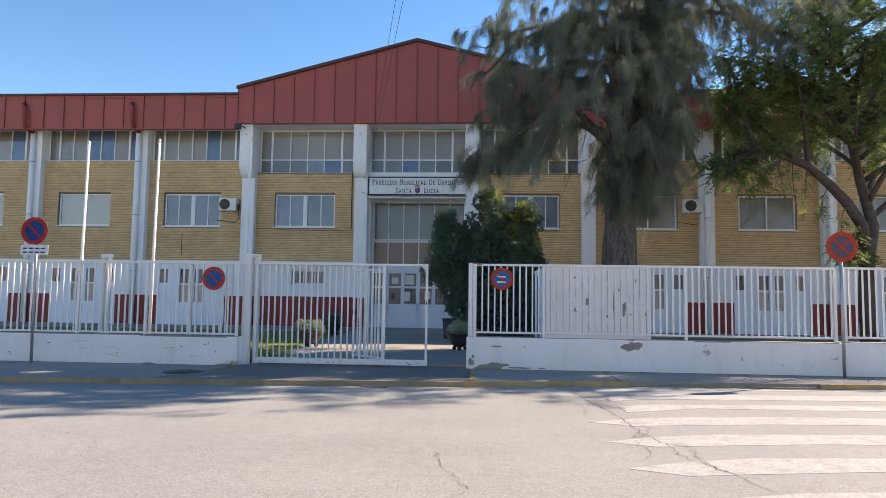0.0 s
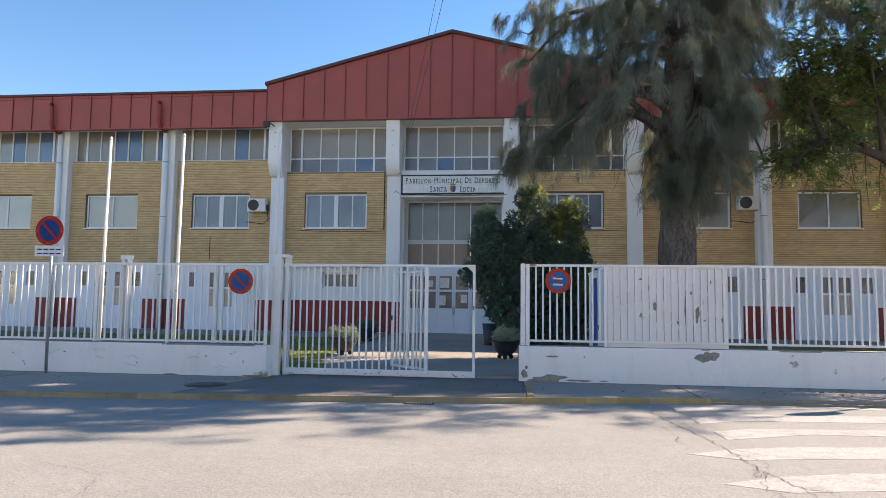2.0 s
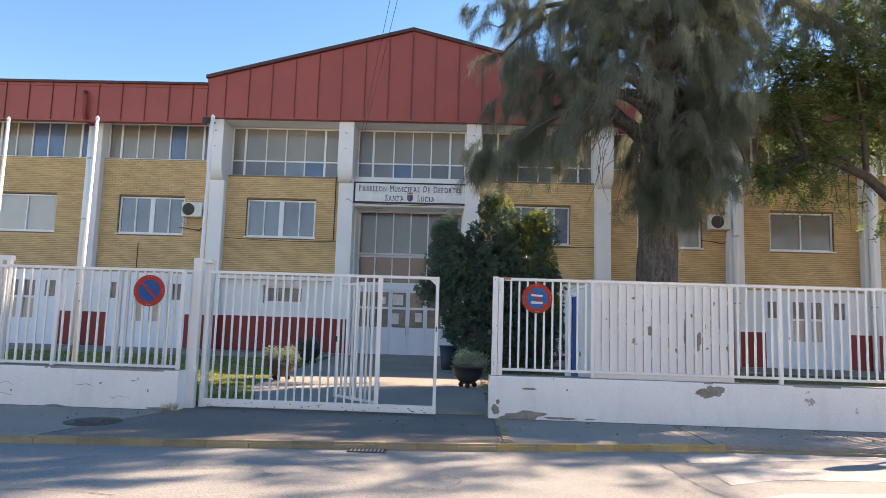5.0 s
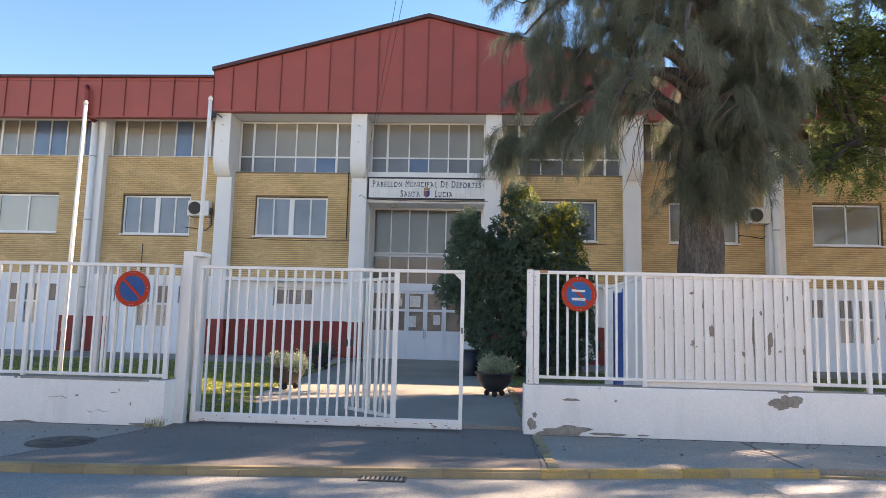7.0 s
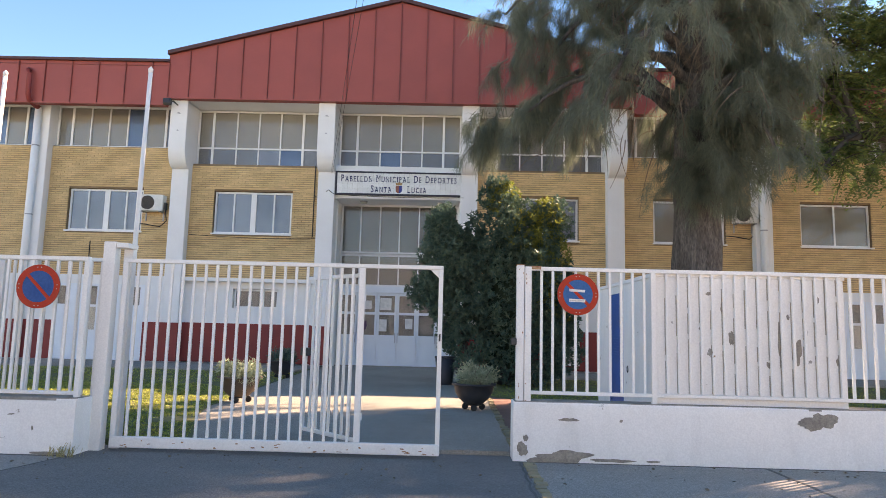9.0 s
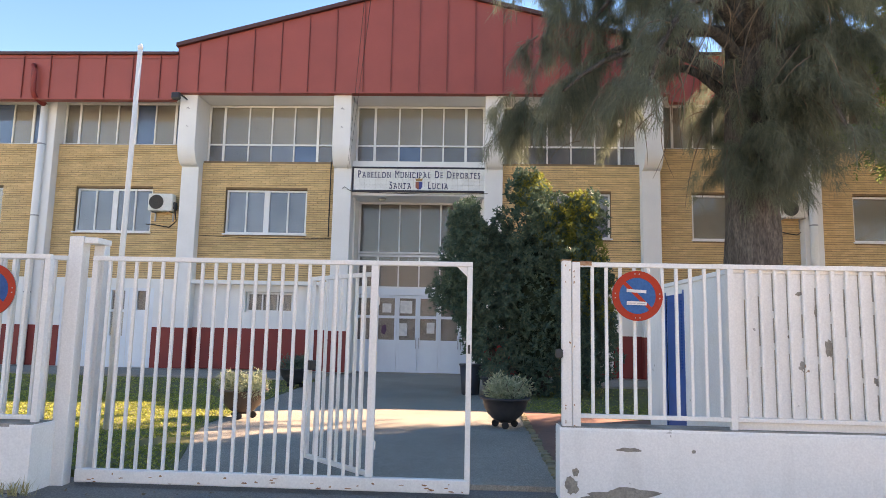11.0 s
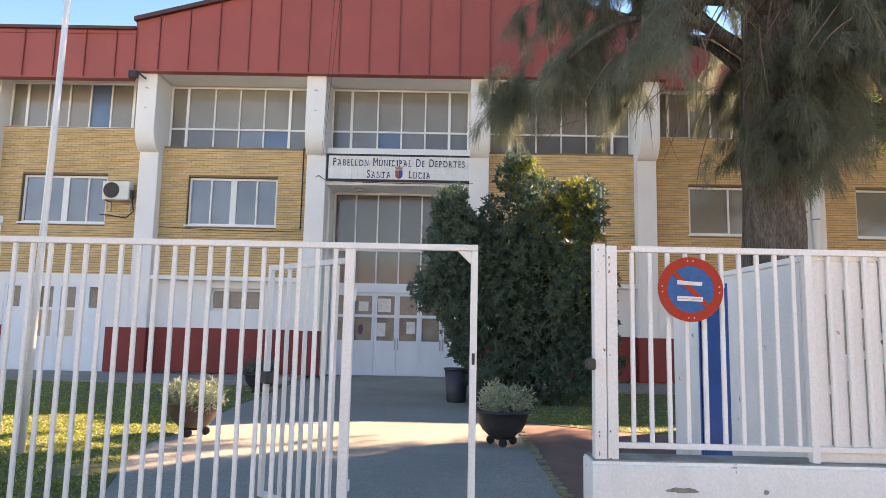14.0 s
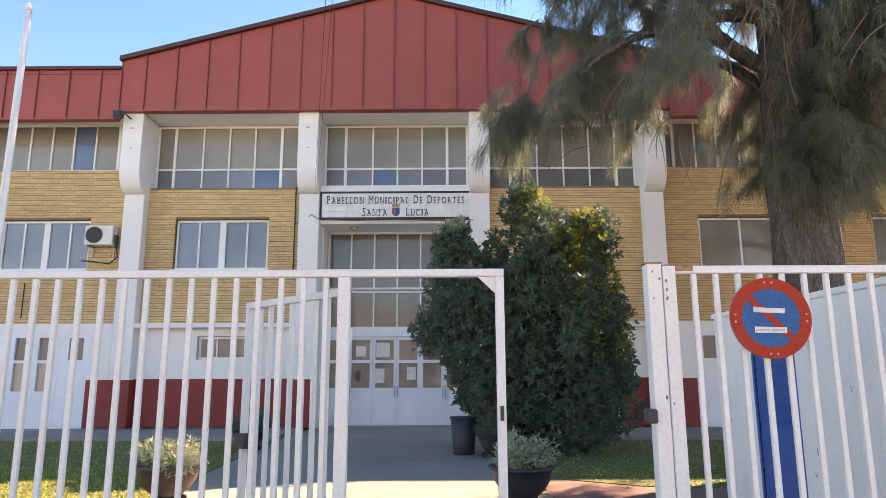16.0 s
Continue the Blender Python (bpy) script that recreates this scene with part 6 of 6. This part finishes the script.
for q in tips:
    for k in range(4):
        d = Vector((r.gauss(0, 1), r.gauss(0, .9), r.gauss(.0, .7))).normalized()
        L = r.uniform(.5, 1.5)
        e = q + d * L + Vector((0, 0, -.2 * L))
        if e.z < (6.1 if e.x > BX - 3.2 else 5.0) or (abs(e.x - BX + 2.2) < 1.1 and e.z < 6.9 and e.y < BY + .3):
            continue
        pts = bent(q, q + d * L * .6 + Vector((0, 0, .15)), e, 4)
        tube(bmt, pts, [.02, .015, .011, .008, .004], 4, cap=False)
        fronds(pts, d, 7)
for q, e in ((arc[5], (10.75, 23.1, 4.5)), (arc[6], (10.2, 22.7, 4.9)), (arc[3], (11.3, 22.7, 4.4)), (arc[4], (10.95, 22.9, 4.6)), (arc[2], (11.9, 22.5, 4.0)), (arc[7], (8.6, 22.6, 4.9))):
    e = Vector(e)
    pts = bent(q, q.lerp(e, .4) + Vector((-.2, -.2, .25)), e, 4)
    tube(bmt, pts, [.02, .015, .011, .008, .004], 4, cap=False)
    fronds(pts, (e - q).normalized(), 9)
for q in low[2:]:
    for k in range(6):
        d = Vector((r.gauss(-.5, .8), r.gauss(-.2, .8), r.gauss(0, .5))).normalized()
        e = q + d * r.uniform(.3, .8) - Vector((0, 0, .2))
        pts = bent(q, q.lerp(e, .5) + Vector((0, 0, .1)), e, 4)
        tube(bmt, pts, [.012, .01, .008, .006, .003], 4, cap=False)
        fronds(pts, d, 6)
tagged(part("twig", bmt, M_BARK2, tree), kind="stuff")
tagged(leaf_mesh("leaves", np.array(at), np.array(along), np.array(size), .36, M_LEAF, tree, g), kind="stuff")


def leafy_mass(name, balls, count, size, aspect, material, parent, seed, shell=0.45):
    """Leaves scattered through the outer part of several overlapping masses."""
    g = np.random.default_rng(seed)
    balls = np.array(balls)
    w = balls[:, 3] * balls[:, 4] * balls[:, 5]
    pick = g.choice(len(balls), size=count, p=w / w.sum())
    u = rnd_unit(g, count)
    rad = 1 - shell * g.random(count) ** 1.6
    rad *= 1 + 0.14 * np.sin(u[:, 0] * 9 + pick) * np.cos(u[:, 2] * 11 + pick * 2) + g.normal(size=count) * 0.05
    c = balls[pick]
    pos = c[:, :3] + u * rad[:, None] * c[:, 3:6]
    along = u * .6 + rnd_unit(g, count) * .8
    along[:, 2] += .1
    along /= np.linalg.norm(along, axis=1, keepdims=True)
    keep = pos[:, 2] > Z_YARD + .02
    return tagged(leaf_mesh(name, pos[keep], along[keep], g.uniform(size * .6, size * 1.25, count)[keep], aspect, material, parent, g), kind="stuff")


bush = thing("bush", 0.35, 23.4, Z_YARD, "big dense dark green shrub taller than a storey", "bush")
part("stem", tube(bmesh.new(), [(.4, 23.4, .1), (.42, 23.4, 1.2), (.35, 23.45, 3.2)], [.16, .13, .05], 10), M_BARK2, bush)
part("stem", tube(bmesh.new(), [(-.2, 23.2, .1), (-.7, 23.1, 1.5), (-1.15, 23.0, 3.6)], [.1, .08, .03], 8), M_BARK2, bush)
part("stem", tube(bmesh.new(), [(.6, 23.4, .1), (.9, 23.4, 1.5), (1.35, 23.3, 3.6)], [.1, .08, .03], 8), M_BARK2, bush)
balls = [(.45, 23.5, 1.2, 1.5, 1.2, 1.15), (.5, 23.5, 2.5, 1.55, 1.3, 1.5), (.35, 23.4, 3.7, 1.0, .95, 1.15), (.35, 23.4, 4.72, .46, .5, .66), (1.15, 23.4, 3.6, .75, .8, .9), (1.5, 23.4, 4.3, .4, .45, .56), (-1.15, 23.0, 3.0, .5, .6, .9), (-1.15, 23.0, 3.95, .34, .38, .6), (-1.5, 22.9, 2.45, .42, .45, .42), (-.8, 23.0, 2.1, .7, .7, .8), (1.7, 23.3, 1.7, .6, .6, .9), (1.75, 23.3, 2.7, .4, .4, .6), (-.45, 22.9, 1.35, .5, .6, .7), (-.4, 23.3, 3.0, .55, .6, .85), (1.5, 23.2, .8, .7, .6, .6), (.9, 22.9, .6, .8, .6, .5), (2.0, 23.3, 1.1, .5, .5, .6)]
rb = random.Random(12)
for _ in range(240):
    b = balls[rb.choice((0, 0, 1, 1, 1, 1, 2, 2, 3, 4, 5, 6, 6, 7, 8, 9, 10, 11, 12, 13))]
    a, q = rb.uniform(0, math.tau), rb.uniform(-.6, 1)
    c = math.sqrt(max(0, 1 - q * q))
    s = rb.uniform(.12, .34)
    f = rb.uniform(.86, 1.06)
    balls.append((b[0] + b[3] * c * math.cos(a) * f, b[1] + b[4] * c * math.sin(a) * f, b[2] + b[5] * q * f, s, s, s * 1.15))


def rosettes(name, balls, count, leaves, size, material, parent, seed):
    """Whorls of leaves at the twig ends, facing outward and up, over several overlapping masses."""
    g = np.random.default_rng(seed)
    balls = np.array(balls)
    w = balls[:, 3] * balls[:, 5]
    pick = g.choice(len(balls), size=count, p=w / w.sum())
    u = rnd_unit(g, count)
    c = balls[pick]
    hub = c[:, :3] + u * c[:, 3:6] * (1 - .3 * g.random(count) ** 2)[:, None]
    axis = u * .8 + rnd_unit(g, count) * .5
    axis[:, 2] += .45
    axis /= np.linalg.norm(axis, axis=1, keepdims=True)
    hub, axis = np.repeat(hub, leaves, axis=0), np.repeat(axis, leaves, axis=0)
    along = axis * .55 + rnd_unit(g, len(hub)) * .9
    along /= np.linalg.norm(along, axis=1, keepdims=True)
    hub = hub + g.normal(size=hub.shape) * .012
    keep = hub[:, 2] > Z_YARD + .03
    return tagged(leaf_mesh(name, hub[keep], along[keep], g.uniform(size * .65, size * 1.2, len(hub))[keep], .36, material, parent, g), kind="stuff")


rosettes("leaves", balls, 12500, 10, .105, M_BUSH, bush, 9)
# Sunlit top and right side of the shrub, painted by brighter leaves.
rosettes("sunlit_leaves", [(.35, 23.3, 4.95, .45, .5, .45), (1.5, 23.25, 4.45, .42, .45, .5), (.9, 23.0, 4.0, .5, .5, .6), (1.6, 23.2, 3.4, .5, .5, .7), (1.9, 23.2, 2.3, .4, .4, .6), (1.3, 23.0, 3.0, .5, .6, .8)], 1500, 9, .09, M_SUNLEAF, bush, 31)
# Solid core in place of inner leaves; their shade is in its dark green.
part("heart", lathe(bmesh.new(), [(.2, .3), (.55, .8), (.7, 2.2), (.5, 3.3), (.15, 4.0)], .45, 23.7, 14), mat("painted_inner_shade", (0.028, 0.048, 0.028), (0.045, 0.065, 0.035), rough=0.9, scale=8, fine=30, bump=0.6), bush, "solid dark core coloured as the shade inside the foliage")


def planter(cx, cy, rad, material, label, seed, plant, h=0.0):
    """A bowl on castors with a low shrubby plant."""
    p = thing("planter", cx, cy, Z_YARD, label, "planter", "bowl planters")
    z = Z_YARD
    k = rad / .36
    part("bowl", lathe(bmesh.new(), [(.1 * k, z + .1), (.17 * k, z + .12), (.26 * k, z + .2), (.32 * k, z + .3), (.345 * k, z + .42), (.39 * k, z + .43), (.39 * k, z + .46), (.33 * k, z + .46), (.31 * k, z + .4)], cx, cy, 28), material, p)
    part("stand", lathe(bmesh.new(), [(.14, z + .085), (.14, z + .1)], cx, cy, 16), M_RUBBER, p)
    for a in (.5, 2.6, 4.7):
        wx, wy = cx + .17 * math.cos(a), cy + .17 * math.sin(a)
        bm = prism(bmesh.new(), [(wx + .055 * math.cos(t * math.tau / 14), z + .055 + .055 * math.sin(t * math.tau / 14)) for t in range(14)], wy - .02, wy + .02)
        part("castor", bm, M_RUBBER, p)
    part("soil", lathe(bmesh.new(), [(.3 * k, z + .41), (.3 * k, z + .43)], cx, cy, 20), M_SOIL, p)
    rr = random.Random(seed)
    bl = [(cx + rr.uniform(-.28, .28) * k, cy + rr.uniform(-.22, .22) * k, z + rr.uniform(.48, .62), rr.uniform(.14, .24), rr.uniform(.14, .22), rr.uniform(.1, .2)) for _ in range(11)]
    leafy_mass("foliage", bl, plant, .075, .28, M_SAGE if seed != 3 else M_BUSH, p, seed, .8)
    bmx = bmesh.new()
    for _ in range(14):
        x0, y0 = cx + rr.uniform(-.15, .15), cy + rr.uniform(-.15, .15)
        tube(bmx, [(x0, y0, z + .42), (x0 + rr.uniform(-.2, .2), y0 + rr.uniform(-.1, .1), z + rr.uniform(.6, .72))], [.008, .004], 4)
    tagged(part("stems", bmx, M_TWIG, p), kind="stuff")


planter(-4.66, 18.2, .36, M_POTBR, "brown bowl planter on castors with a pale grey-green shrub", 1, 2600)
planter(-0.5, 18.0, .36, M_POT, "black bowl planter on castors with a grey-green shrub", 2, 2800)
planter(-5.3, 23.6, .36, M_POT, "black bowl planter with a dark green plant in the shade", 3, 2200)
planter(-0.55, 22.35, .26, M_POT, "small black bowl planter beside the waste bin", 3, 1200)
wb = thing("waste_bin", -1.05, 23.0, Z_YARD, "tapered black plastic waste bin", "bin")
part("body", lathe(bmesh.new(), [(.19, Z_YARD + .0), (.2, Z_YARD + .02), (.25, Z_YARD + .66), (.23, Z_YARD + .66), (.19, Z_YARD + .1)], -1.05, 23.0, 24), M_BIN, wb)
part("rim", lathe(bmesh.new(), [(.255, Z_YARD + .65), (.27, Z_YARD + .66), (.27, Z_YARD + .69), (.23, Z_YARD + .69)], -1.05, 23.0, 24), M_BIN, wb)

# flagpoles in the lawn
for x, y in ((-10.7, 17.2), (-8.6, 17.0), (-5.98, 16.72)):
    fp = thing("flagpole", x, y, Z_YARD, "bare white painted steel flagpole standing in the lawn", "flagpole", "flagpoles")
    part("pole", tube(bmesh.new(), [(x - .05, y, Z_YARD - .02), (x - .03, y, 2.5), (x, y, 5.6)], [.045, .04, .034], 12), M_STEEL, fp)
    part("finial", tube(bmesh.new(), [(x, y, 5.6), (x, y, 5.66), (x + .003, y, 5.7)], [.038, .04, .01], 10), M_STEEL, fp)
    part("halyard", tube(bmesh.new(), [(x - .06, y - .06, 1.2), (x + .045, y - .05, 5.55)], .006, 4), M_STEEL, fp)

# dry leaves blown over the pavement and the apron
g3 = np.random.default_rng(14)
n = 260
px_, py_ = g3.uniform(-9, 9, n), 13.84 - np.abs(g3.normal(0, .75, n))
keep = (py_ > 12.3 + .045 * np.clip(px_, -9, 4)) & ((px_ > -4.8) | (py_ < 13.45))
px_, py_ = px_[keep], py_[keep]
yaw = g3.uniform(0, math.tau, len(px_))
flat = np.stack([np.cos(yaw), np.sin(yaw), g3.uniform(-.1, .25, len(px_))], axis=1)
tagged(leaf_mesh("fallen_leaves", np.stack([px_, py_, np.full(len(px_), Z_PAVE + .009)], axis=1), flat / np.linalg.norm(flat, axis=1, keepdims=True), g3.uniform(.025, .06, len(px_)), .45, M_TWIG, None, g3), "dry brown leaves scattered on the pavement", "leaves", kind="stuff")

# weeds at the wall's foot
wd = thing("weeds", -4.95, 13.45, Z_PAVE, "dry grass weeds growing at the foot of the gate post", "weeds", kind="stuff")
g2 = np.random.default_rng(4)
n = 60
ro = np.stack([g2.normal(-4.98, .09, n), g2.normal(13.46, .03, n), np.full(n, Z_PAVE)], axis=1)
di = rnd_unit(g2, n) * .5
di[:, 2] = 1
di /= np.linalg.norm(di, axis=1, keepdims=True)
needle_mesh("blades", ro, di, g2.uniform(.06, .26, n), .007, .4, M_STRAW, wd, g2)

# overhead wires from the facade to the street
WIRE = (2.2, -6.0, 6.7)
for dx, e in ((0.0, 0), (0.2, 0.0)):
    cable([(-5.15 + dx * .2, 28.28, 6.7), (WIRE[0] + dx, WIRE[1], WIRE[2] + e)], 0.004, 0.35, "thin overhead wire from the facade to the street", 30)
